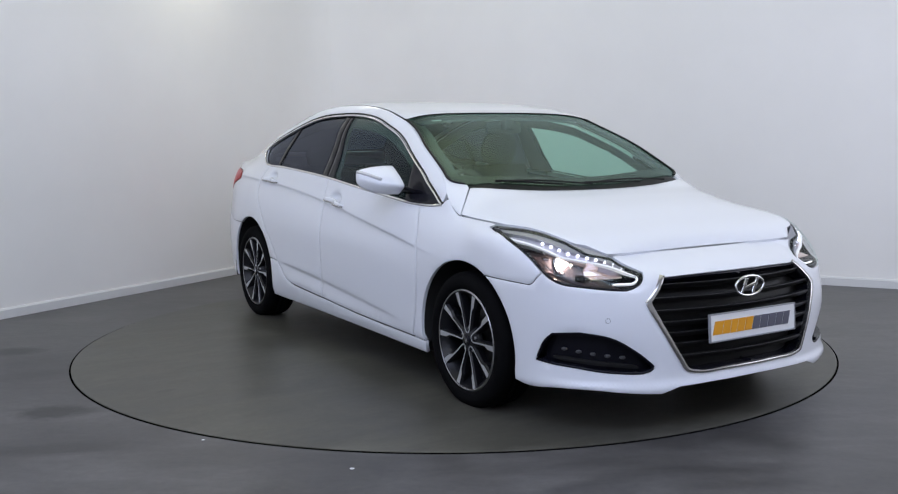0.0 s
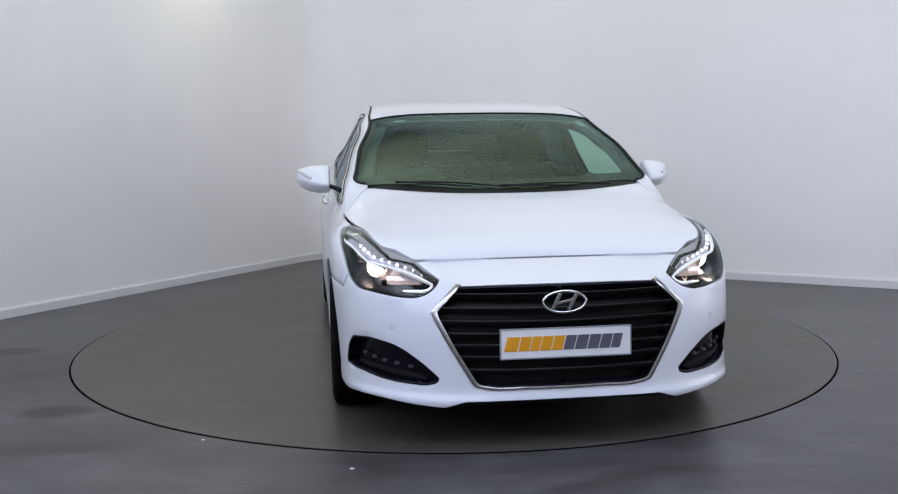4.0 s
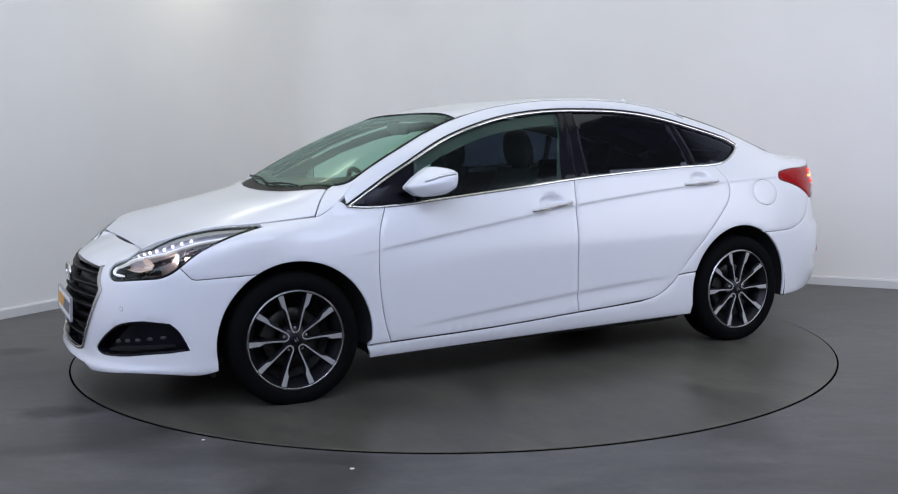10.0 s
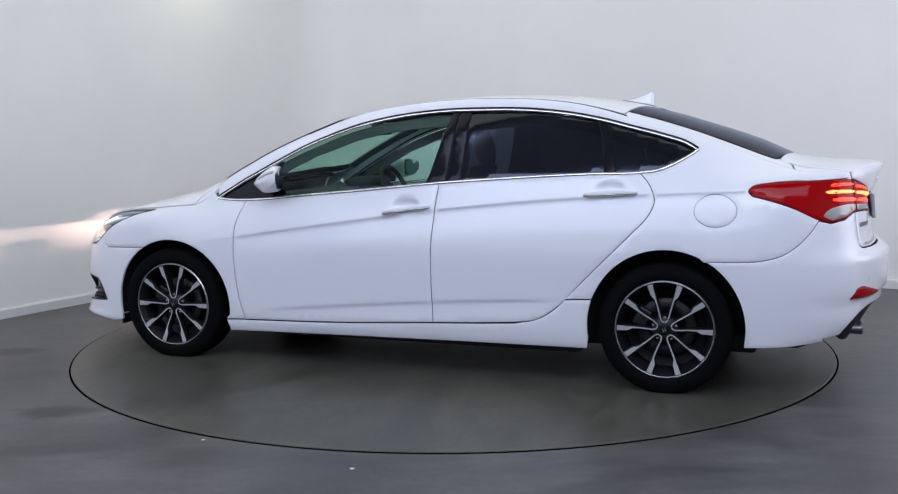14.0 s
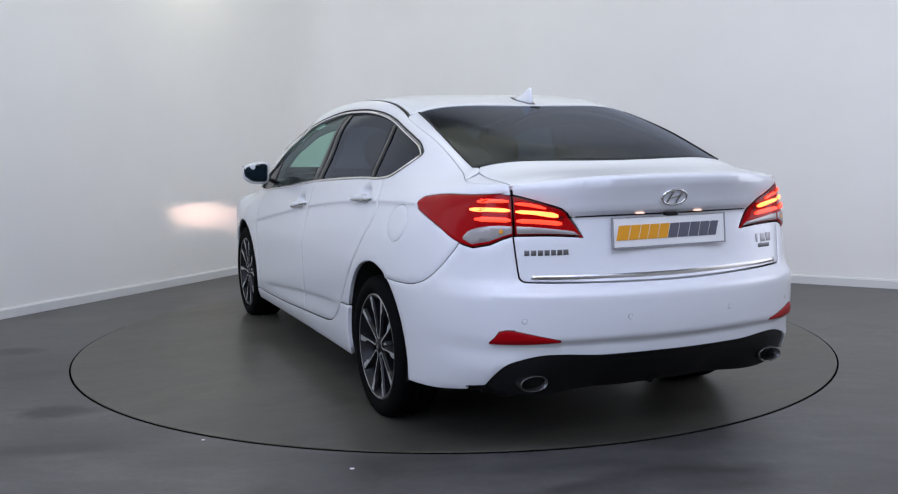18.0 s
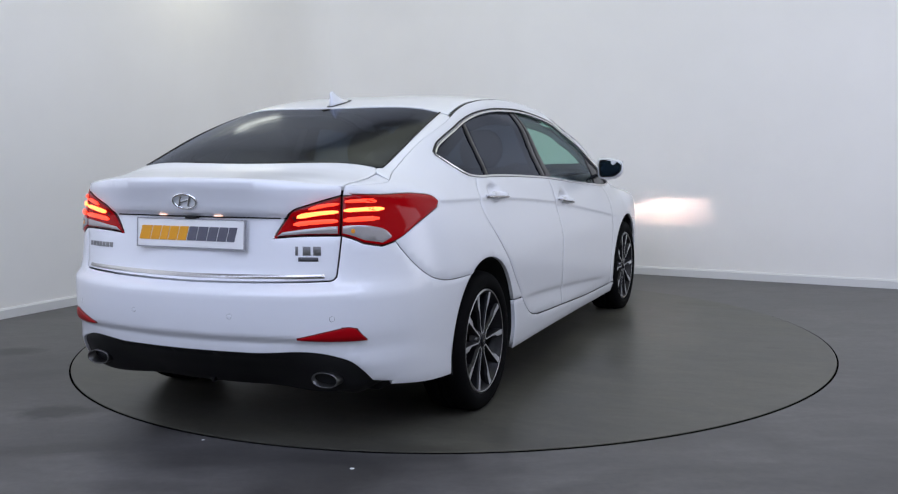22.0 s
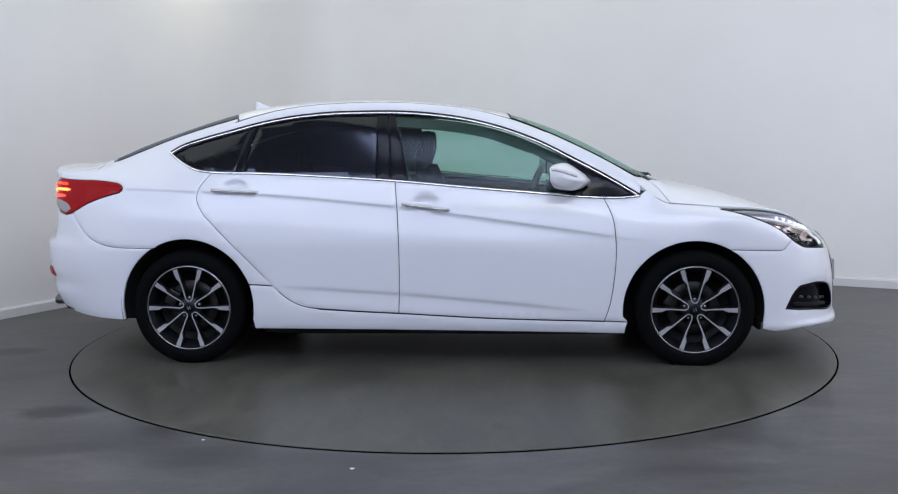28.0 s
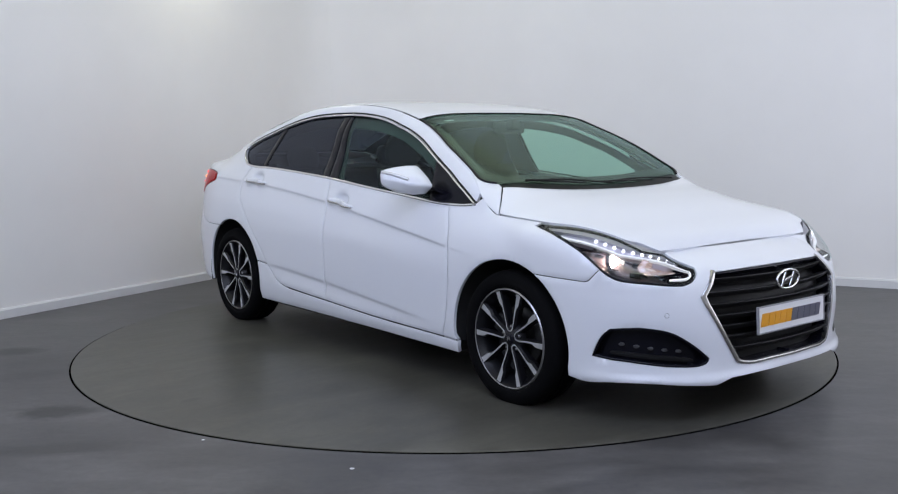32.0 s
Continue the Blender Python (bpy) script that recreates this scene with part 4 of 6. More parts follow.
    for sg in (1, -1):
        pts = [lid(x, y, -0.0062) * np.array([1, sg, 1]) for x, y in edge_line(0.42, -1.16, 60, 0.0085)]
        part("roof_moulding", tube(pts, 0.0045, 8, 1.6), M_BLACK, car, "black roof moulding")
        pts = [lid(x, y, 0.0) * np.array([1, sg, 1]) for x, y in spline([flank[0], *flank[1:], *foot[1:3]], 0.03)]
        part("windscreen_seal", tube(pts, 0.0055, 8, 1.5), M_BLACK, car, "black rubber windscreen seal")
    pts = [lid(x, y, -0.001) for x, y in spline([(flank[0][0], -flank[0][1]), (0.378, -0.3), (0.365, 0.0), (0.378, 0.3), flank[0]], 0.05)]
    part("windscreen_seal", tube(pts, 0.0035, 8, 1.5), M_BLACK, car, "black rubber windscreen seal")
    rw = spline([(-1.245, 0.0), (-1.215, 0.35), (-1.16, 0.57)]) + spline([(-1.16, 0.57), (-1.5, 0.605), (-1.865, 0.622)]) + spline([(-1.865, 0.622), (-1.893, 0.55), (-1.935, 0.30), (-1.95, 0.0)])
    back = part("rear_window", sheet(swap(rw), lid, gap=0.001, grid=0.018, lift=-0.003, depth=0.005), G_DARK, car, "dark tinted rear window")
    part("frit_band", sheet(swap(rw), lid, gap=0.001, grid=0.015, lift=-0.010, depth=0.002, holes=[swap(inset(swap(rw), 0.030)[:len(rw)])]), M_BLACK, back, "black border of the rear window")
    for sg in (1, -1):
        pts = [lid(x, y, -0.001) * np.array([1, sg, 1]) for x, y in spline([(-1.16, 0.572), (-1.5, 0.607), (-1.845, 0.6225)], 0.03)]
        part("window_seal", tube(pts, 0.003, 8, 1.4), M_BLACK, back, "black rubber seal and shut-gap shade strip")
    cp = edge_line(-1.145, -1.95, 40) + spline([(-1.95, float(np.interp(-1.95, _XG, _YE))), (-1.93, 0.63)]) + spline([(-1.93, 0.63), (-1.889, 0.609), (-1.868, 0.626)]) + spline([(-1.868, 0.626), (-1.5, 0.609), (-1.16, 0.574)])
    tops("rear_pillar", M_PAINT, car, cp, gap=0.001)
    # --- boot lid: deck and rear face
    rim_e = []
    for y in np.linspace(0, 0.622, 20):
        x = -2.33
        for _ in range(12):
            z = float(lid(x, y)[2])
            x = float(rear_skin(SL - at_s("R", float(y), z), z)[0])
        rim_e.append((x, float(y), float(lid(x, y)[2])))
    deck = spline([(-1.955, 0.0), (-1.940, 0.30), (-1.898, 0.55), (-1.888, 0.600)]) + spline([(-1.888, 0.605), (-1.93, 0.628)]) + spline([(-1.93, 0.628), (-2.1, 0.628), (rim_e[-1][0], 0.622)]) + [(x, y) for x, y, _ in reversed(rim_e)]
    lid_ob = part("boot_lid", sheet(swap(deck), lid, gap=0.0015, grid=0.014), M_PAINT, car)
    dq = edge_line(-1.955, -2.21, 20) + [(rim_e[-1][0], 0.631)] + spline([(rim_e[-1][0], 0.629), (-2.1, 0.633), (-1.945, 0.633)])
    tops("rear_pillar", M_PAINT, car, dq, gap=0.001)
    face = ([(SL - at_s("R", y, z), z) for _, y, z in rim_e] + at_r([(0.622, 1.026), (0.508, 0.990), (0.455, 0.971), (0.420, 0.940), (0.367, 0.859)]) + at_r([(0.367, 0.859), (0.511, 0.869), (0.624, 0.869)]) +
            at_r([(0.627, 0.869), (0.616, 0.718)]) + at_r([(0.616, 0.718), (0.606, 0.7065), (0.584, 0.7035)]) + at_r([(0.584, 0.7035), (0.3, 0.696), (0.0, 0.693)]))
    part("boot_face", sheet(both(face), rear_skin, gap=0.001), M_PAINT, lid_ob)
    part("chrome_strip", sheet(both(at_r([(0.0, 0.717), (0.3, 0.720), (0.575, 0.725)]) + at_r([(0.578, 0.711), (0.3, 0.704), (0.0, 0.701)])), rear_skin, gap=0, lift=0.005, depth=0.012), M_CHROMESOFT, lid_ob, "chrome strip")
    part("lip_joint", sheet(both(at_r([(0.0, 0.9425), (0.25, 0.9420), (0.428, 0.9400)]) + at_r([(0.424, 0.9345), (0.25, 0.9365), (0.0, 0.937)])), rear_skin, gap=0, lift=0.003, depth=0.006, roll=0.0008), M_BLACK, lid_ob, "dark line under the boot lip")
    # --- windows of the sides
    glass_f = S([(-0.150, 1.000), (0.179, 0.968), (0.613, 0.930), (0.73, 0.919)]) + S([(0.73, 0.919), (0.70, 1.12)]) + S([(0.70, 1.128), (0.555, 1.200), (0.365, 1.272), (0.175, 1.323), (-0.016, 1.354), (-0.18, 1.370), (-0.245, 1.373)]) + S([(-0.245, 1.373), (-0.2, 1.2), (-0.15, 1.0)])
    for d, sg in zip(fd, (1, -1)):
        part("window", sheet(glass_f, skin, gap=0, lift=-0.010, depth=0.004, mirror=sg < 0), G_SIDE, d, "green-tinted side window")
    corner = S([(0.735, 0.918), (0.80, 0.911), (0.899, 0.906), (1.012, 0.906), (1.085, 0.913)]) + S([(1.085, 0.916), (0.933, 1.005), (0.744, 1.104), (0.705, 1.125)]) + S([(0.705, 1.118), (0.735, 0.92)])
    sides("quarter_light", M_GLOSSBLACK, car, corner, "gloss black corner panel at the mirror", gap=0, lift=-0.008, depth=0.004)
    bp = S([(-0.252, 1.006), (-0.20, 1.001), (-0.152, 0.998)]) + S([(-0.152, 1.0), (-0.2, 1.2), (-0.247, 1.373)]) + S([(-0.247, 1.374), (-0.265, 1.375), (-0.281, 1.376)]) + S([(-0.281, 1.374), (-0.264, 1.2), (-0.252, 1.008)])
    for d, sg in zip(fd, (1, -1)):
        part("door_pillar", sheet(bp, skin, gap=0, lift=-0.006, depth=0.004, mirror=sg < 0), M_GLOSSBLACK, d, "gloss black pillar cover")
    bq = S([(-0.333, 1.012), (-0.29, 1.009), (-0.257, 1.006)]) + S([(-0.257, 1.008), (-0.269, 1.2), (-0.286, 1.374)]) + S([(-0.286, 1.376), (-0.32, 1.376), (-0.346, 1.375)]) + S([(-0.346, 1.374), (-0.338, 1.2), (-0.333, 1.014)])
    for d, sg in zip(rd, (1, -1)):
        part("door_pillar", sheet(bq, skin, gap=0, lift=-0.006, depth=0.004, mirror=sg < 0), M_GLOSSBLACK, d, "gloss black pillar cover")
    glass_r = S([(-1.075, 1.052), (-0.8, 1.040), (-0.512, 1.022), (-0.335, 1.013)]) + S([(-0.335, 1.013), (-0.340, 1.2), (-0.348, 1.374)]) + S([(-0.348, 1.375), (-0.66, 1.367), (-0.857, 1.346), (-1.02, 1.316)]) + S([(-1.02, 1.313), (-1.05, 1.2), (-1.075, 1.052)])
    for d, sg in zip(rd, (1, -1)):
        part("window", sheet(glass_r, skin, gap=0, lift=-0.010, depth=0.004, mirror=sg < 0), G_DARK, d, "dark privacy side window")
    div = S([(-1.125, 1.055), (-1.077, 1.052)]) + S([(-1.077, 1.055), (-1.052, 1.2), (-1.022, 1.314)]) + S([(-1.022, 1.317), (-1.065, 1.306)]) + S([(-1.065, 1.303), (-1.1, 1.2), (-1.125, 1.058)])
    sides("window_divider", M_GLOSSBLACK, car, div, gap=0, lift=-0.006, depth=0.004)
    glass_q = S([(-1.127, 1.055), (-1.25, 1.060), (-1.33, 1.071), (-1.425, 1.113), (-1.50, 1.163)]) + S([(-1.50, 1.172), (-1.355, 1.226), (-1.188, 1.272), (-1.067, 1.304)]) + S([(-1.067, 1.302), (-1.1, 1.2), (-1.127, 1.057)])
    sides("rear_quarter_window", G_DARK, car, glass_q, "dark privacy quarter window", gap=0, lift=-0.010, depth=0.004)
    # black strips deep in the shut lines, putting the gaps' shade into colour
    for sg in (1, -1):
        for cut in (FCUT, SPLIT, RCUT, BOTTOM_R + BOTTOM_F[1:], [(-1.575, 0.648), (-1.70, 0.648), (-1.82, 0.656), (-1.91, 0.682), (-1.98, 0.730), (-2.03, 0.785), (-2.060, 0.83)], [(1.575, 0.628), (1.70, 0.624), (1.825, 0.619), (1.86, 0.632), (1.893, 0.672)]):
            part("door_seal" if cut in (FCUT, SPLIT, RCUT) else "panel_seal", strip_on(skin, S(cut, 0.03), 0.010, -0.0075, 0.004, sg < 0, False), M_BLACK, car, "black rubber seal and shut-gap shade strip")
    # chrome line round the windows
    line = S(BELT_Q[::-1] + BELT_R[1:] + BELT_F[1:] + BELT_N[1:], 0.03)
    up = S(DLO_TOP, 0.03)
    for sg in (1, -1):
        a = np.array(line)
        part("window_trim", tube(skin(a[:, 0], a[:, 1], 0.001) * np.array([1, sg, 1]), 0.0075, 8, 0.7), M_CHROME, car, "chrome window trim")
        a = np.array(up)
        part("window_trim", tube(skin(a[:, 0], a[:, 1] - 0.004, 0.001) * np.array([1, sg, 1]), 0.006, 8, 0.7), M_CHROME, car, "chrome window trim")
        part("door_seal", tube(skin(a[:, 0], a[:, 1] + 0.007, -0.003) * np.array([1, sg, 1]), 0.006, 6), M_BLACK, car, "black rubber seal and shut-gap shade strip")
    return car


# ---------------------------------------------------------------- wheels
def wheel(car, m):
    w = new("wheel")
    w.parent = car
    w.matrix_basis = m
    R, rim = 0.320, 0.236
    # faces +y; the tyre's outer wall lies at y = 0
    prof = [(rim - 0.006, -0.022), (rim + 0.004, -0.010), (rim + 0.014, -0.001), (rim + 0.036, 0.003), (R - 0.022, -0.004), (R - 0.008, -0.016), (R - 0.002, -0.034), (R, -0.055), (R, -0.078),
            (R - 0.006, -0.080), (R - 0.006, -0.088), (R, -0.090), (R, -0.112), (R - 0.006, -0.114), (R - 0.006, -0.122), (R, -0.124), (R, -0.150), (R - 0.004, -0.178), (R - 0.014, -0.198), (R - 0.03, -0.21), (rim, -0.20), (rim - 0.006, -0.19)]
    part("tyre", lathe(prof, 72), M_RUBBER, w, "black road tyre")
    part("rim", lathe([(rim - 0.006, -0.20), (rim - 0.03, -0.19), (rim - 0.04, -0.06), (rim - 0.022, -0.030), (rim - 0.012, -0.016), (rim - 0.010, -0.010), (rim - 0.006, -0.008)], 72), M_DARKALLOY, w)
    part("rim_lip", lathe([(rim - 0.008, -0.0105), (rim - 0.006, -0.0075), (rim - 0.003, -0.0060), (rim - 0.001, -0.008), (rim + 0.004, -0.012)], 72), M_CHROMEDARK, w, "machined rim edge")
    part("back_plate", lathe([(0.0, -0.125), (rim - 0.03, -0.125), (rim - 0.028, -0.12)], 40), M_BLACK, w)
    part("brake_disc", lathe([(0.03, -0.098), (0.075, -0.098), (0.078, -0.090), (0.142, -0.090), (0.144, -0.094), (0.142, -0.105)], 48), M_IRON, w, "grey iron brake disc")
    bm = bmesh.new()
    box(bm, (-0.035, -0.118, 0.085), (0.055, -0.062, 0.155), pose(0, 0, 0, 0, 62, 0), 0.008)
    part("brake_caliper", bm, M_IRON, w)
    # five pairs of spokes, each pair round a U-shaped window
    for k in range(5):
        turn = Matrix.Rotation(radians(90 + 72 * k - 90), 4, "Y")
        for sg in (1, -1):
            line = [(0.038, 0.000), (0.041, 0.009), (0.052, 0.0160), (0.080, 0.0225), (0.115, 0.031), (0.145, 0.039), (0.168, 0.0455), (0.20, 0.0535), (0.228, 0.060)]
            wid = [0.0060, 0.0060, 0.0060, 0.0065, 0.007, 0.0085, 0.021, 0.024, 0.028]
            verts, faces = [], []
            for i, ((r, t), wd) in enumerate(zip(line, wid)):
                a = Vector(line[max(i - 1, 0)])
                b = Vector(line[min(i + 1, len(line) - 1)])
                d = (b - a).normalized()
                n = Vector((-d.y, d.x))
                y = -0.020 + 0.011 * (r / 0.23) ** 2
                for off, dy in ((0, 0), (wd, 0), (wd + 0.007, -0.012), (wd * 0.7 + 0.005, -0.045), (-0.004, -0.045), (-0.004, -0.008)):
                    p = Vector((r, t)) + n * off
                    verts.append(turn @ Vector((p.y * sg, y + dy, p.x)))
            for i in range(len(line) - 1):
                for j in range(6):
                    q = (i * 6 + j, i * 6 + (j + 1) % 6, i * 6 + 6 + (j + 1) % 6, i * 6 + 6 + j)
                    faces.append(q if sg > 0 else q[::-1])
            me = raw(verts, faces)
            me.materials.append(M_DARKALLOY)
            me.materials.append(M_ALLOY)
            for i, p in enumerate(me.polygons):
                p.material_index = 1 if i % 6 == 0 else 0
            part("spoke", me, M_ALLOY, w, smooth=False)
    part("hub", lathe([(0.0, -0.018), (0.030, -0.018), (0.034, -0.020), (0.050, -0.024), (0.066, -0.036), (0.072, -0.06)], 40), M_DARKALLOY, w)
    part("hub_cap", lathe([(0.0, -0.0135), (0.022, -0.014), (0.027, -0.0165), (0.028, -0.02)], 32), M_GLOSSBLACK, w)
    bm = bmesh.new()
    for a in (-1, 1):
        box(bm, (a * 0.006 - 0.002, -0.014, -0.010), (a * 0.006 + 0.002, -0.0115, 0.010), pose(0, 0, 0, 0, 22, 0))
    box(bm, (-0.006, -0.014, -0.0018), (0.006, -0.0115, 0.0018), pose(0, 0, 0, 0, 22, 0))
    part("cap_emblem", bm, M_CHROME, w, "small chrome emblem", smooth=False)
    for k in range(5):
        a = radians(90 + 72 * k)
        part("wheel_nut", lathe([(0.0, -0.022), (0.006, -0.022), (0.008, -0.025), (0.008, -0.036)], 6).copy(), M_CHROMEDARK, w).matrix_basis = Matrix.Translation((0.056 * math.cos(a), -0.004, 0.056 * math.sin(a)))
    return w


def loft(rings, close=True):
    """Skin a list of rings of points, with end caps."""
    n = len(rings[0])
    verts = [p for r in rings for p in r]
    faces = []
    for i in range(len(rings) - 1):
        for k in range(n):
            k2 = (k + 1) % n
            faces.append((i * n + k, i * n + k2, (i + 1) * n + k2, (i + 1) * n + k))
    if close:
        faces.append(tuple(reversed(range(n))))
        faces.append(tuple((len(rings) - 1) * n + k for k in range(n)))
    me = raw(verts, faces)
    bm = bmesh.new()
    bm.from_mesh(me)
    bmesh.ops.recalc_face_normals(bm, faces=bm.faces)
    bm.to_mesh(me)
    bm.free()
    return me


def oval(c, a, b, power=2.5, n=28, plane="yz", skew=0.0):
    """A superellipse ring about c."""
    out = []
    for k in range(n):
        t = 2 * math.pi * k / n
        u = math.copysign(abs(math.cos(t)) ** (2 / power), math.cos(t)) * a
        v = math.copysign(abs(math.sin(t)) ** (2 / power), math.sin(t)) * b
        u += skew * v
        out.append((c[0], c[1] + u, c[2] + v) if plane == "yz" else ((c[0] + u, c[1], c[2] + v) if plane == "xz" else (c[0] + u, c[1] + v, c[2])))
    return out


def flip_y(me, sg):
    """Mirror a mesh to the other side of the car."""
    if sg < 0:
        for v in me.vertices:
            v.co.y = -v.co.y
        me.flip_normals()
    return me


def rounded(pts, times):
    """Cut the corners of a closed outline."""
    for _ in range(times):
        pts = [tuple(u * k + v * (1 - k) for u, v in zip(p, q)) for p, q in zip(pts, pts[1:] + pts[:1]) for k in (0.86, 0.14)] if isinstance(pts, list) else rounded(list(pts), 1)
    return pts


def mirrors(car):
    for sg in (1, -1):
        m = new("door_mirror")
        m.parent = car
        tagged(m, "white door mirror with a clear indicator strip")
        rings = []
        for y, pts in ((0.872, ((0.655, 1.090), (0.70, 1.096), (0.765, 1.045), (0.800, 1.006), (0.755, 0.972), (0.66, 0.985))),
                       (0.884, ((0.648, 1.101), (0.70, 1.108), (0.785, 1.052), (0.832, 1.006), (0.762, 0.960), (0.652, 0.972))),
                       (0.93, ((0.626, 1.103), (0.676, 1.108), (0.755, 1.057), (0.797, 1.010), (0.735, 0.959), (0.632, 0.969))),
                       (0.98, ((0.604, 1.098), (0.645, 1.101), (0.706, 1.062), (0.740, 1.018), (0.690, 0.967), (0.611, 0.977))),
                       (1.02, ((0.590, 1.089), (0.618, 1.090), (0.655, 1.064), (0.676, 1.031), (0.645, 0.987), (0.597, 0.996))),
                       (1.038, ((0.585, 1.080), (0.604, 1.080), (0.626, 1.060), (0.637, 1.038), (0.618, 1.004), (0.590, 1.010))),
                       (1.046, ((0.588, 1.066), (0.596, 1.066), (0.605, 1.055), (0.610, 1.040), (0.602, 1.022), (0.591, 1.026)))):
            rings.append([(x + 0.10 * (y - 0.872), y, z - 0.010) for x, z in rounded(pts, 2)])
        part("housing", flip_y(loft(rings), sg), M_PAINT, m)
        back = ((0.890, 1.088), (1.000, 1.085), (1.034, 1.068), (1.030, 1.022), (0.985, 0.990), (0.895, 0.985))
        for name, grow, near, mat, label in (("mirror_surround", 1.12, 0.0015, M_BLACK, ""), ("mirror_glass", 0.98, 0.0035, MIRROR, "bluish mirror glass")):
            flat = rounded([(0.962 + (y - 0.962) * grow, 1.038 + (z - 1.038) * grow) for y, z in back], 2)
            rings = [[(0.648 - (y - 0.884) * 0.285 + d, y, z - 0.010) for y, z in flat] for d in (0.006, -near)]
            part(name, flip_y(loft(rings), sg), mat, m, label, smooth=False)
        arm = []
        for y, z, hx, hz in ((0.792, 0.945, 0.075, 0.018), (0.815, 0.962, 0.065, 0.016), (0.845, 0.978, 0.055, 0.014), (0.88, 0.990, 0.05, 0.012)):
            arm.append(oval((0.755, y, z), hx, hz, 2.6, 20, "xz"))
        part("mirror_arm", flip_y(loft(arm), sg), M_GLOSSBLACK, m, "black mirror arm")
        strip = spline([(x + 0.10 * (y - 0.872), y, z - 0.010) for x, y, z in ((0.737, 0.972, 1.040), (0.700, 0.995, 1.053), (0.660, 1.017, 1.065), (0.620, 1.036, 1.074), (0.597, 1.043, 1.077))], 0.01)
        part("indicator", flip_y(tube(strip, 0.0085, 8, 0.7), sg), M_INDIC, m, "clear indicator strip")


def handles(fd, rd):
    for doors, cx, cz, tilt in ((fd, -0.058, 0.871, -7.5), (rd, -1.115, 0.962, -3.0)):
        for d, sg in zip(doors, (1, -1)):
            rings = []
            for k in range(17):
                t = -1 + 2 * k / 16
                x = cx + 0.132 * t
                z = cz - math.tan(radians(-tilt)) * (x - cx) * 1.0
                y = float(skin(at_s("S", x, z), z)[1]) + 0.027 * (1 - t * t) ** 0.6 + 0.001
                b = 0.0045 + 0.0135 * (1 - abs(t) ** 2.2)
                a = 0.004 + 0.008 * (1 - t * t)
                rings.append(oval((x, y, z), a, b, 2.6, 14))
            h = part("door_handle", flip_y(loft(rings), sg), M_PAINT, d, "white door handle with a chrome edge")
            ch = []
            for k in range(17):
                t = -1 + 2 * k / 16
                x = cx + 0.128 * t
                z = cz - math.tan(radians(-tilt)) * (x - cx) - 0.007
                y = float(skin(at_s("S", x, z), z)[1]) + 0.027 * (1 - t * t) ** 0.6 + 0.008 * (1 - t * t) + 0.004
                ch.append((x, y, z))
            part("chrome_edge", flip_y(tube(ch, 0.0048, 8), sg), M_CHROMESOFT, h, "chrome edge")


def spot(name, mat, parent, surface, a, b, r, lift=0.002, depth=0.004, label="", n=16, grid=0.05):
    loop = [(a + r * math.cos(2 * math.pi * k / n), b + r * math.sin(2 * math.pi * k / n)) for k in range(n)]
    return part(name, sheet(loop, surface, gap=0, lift=lift, depth=depth, roll=0.001, grid=grid), mat, parent, label)


def strip_on(surface, pts, half, lift, depth=0.004, mirror=False, taper=True):
    """A narrow band along a line in a surface's coordinates."""
    p = np.array(pts)
    d = np.gradient(p, axis=0)
    d /= np.hypot(d[:, 0], d[:, 1])[:, None]
    n = np.stack([-d[:, 1], d[:, 0]], 1)
    k = np.linspace(0, 1, len(p))
    h = half * (np.minimum(1, 0.45 + 5 * np.minimum(k, 1 - k)) if taper else np.ones(len(p)))
    loop = [tuple(q) for q in p + n * h[:, None]] + [tuple(q) for q in (p - n * h[:, None])[::-1]]
    return sheet(loop, surface, gap=0, lift=lift, depth=depth, roll=0.0008, mirror=mirror)


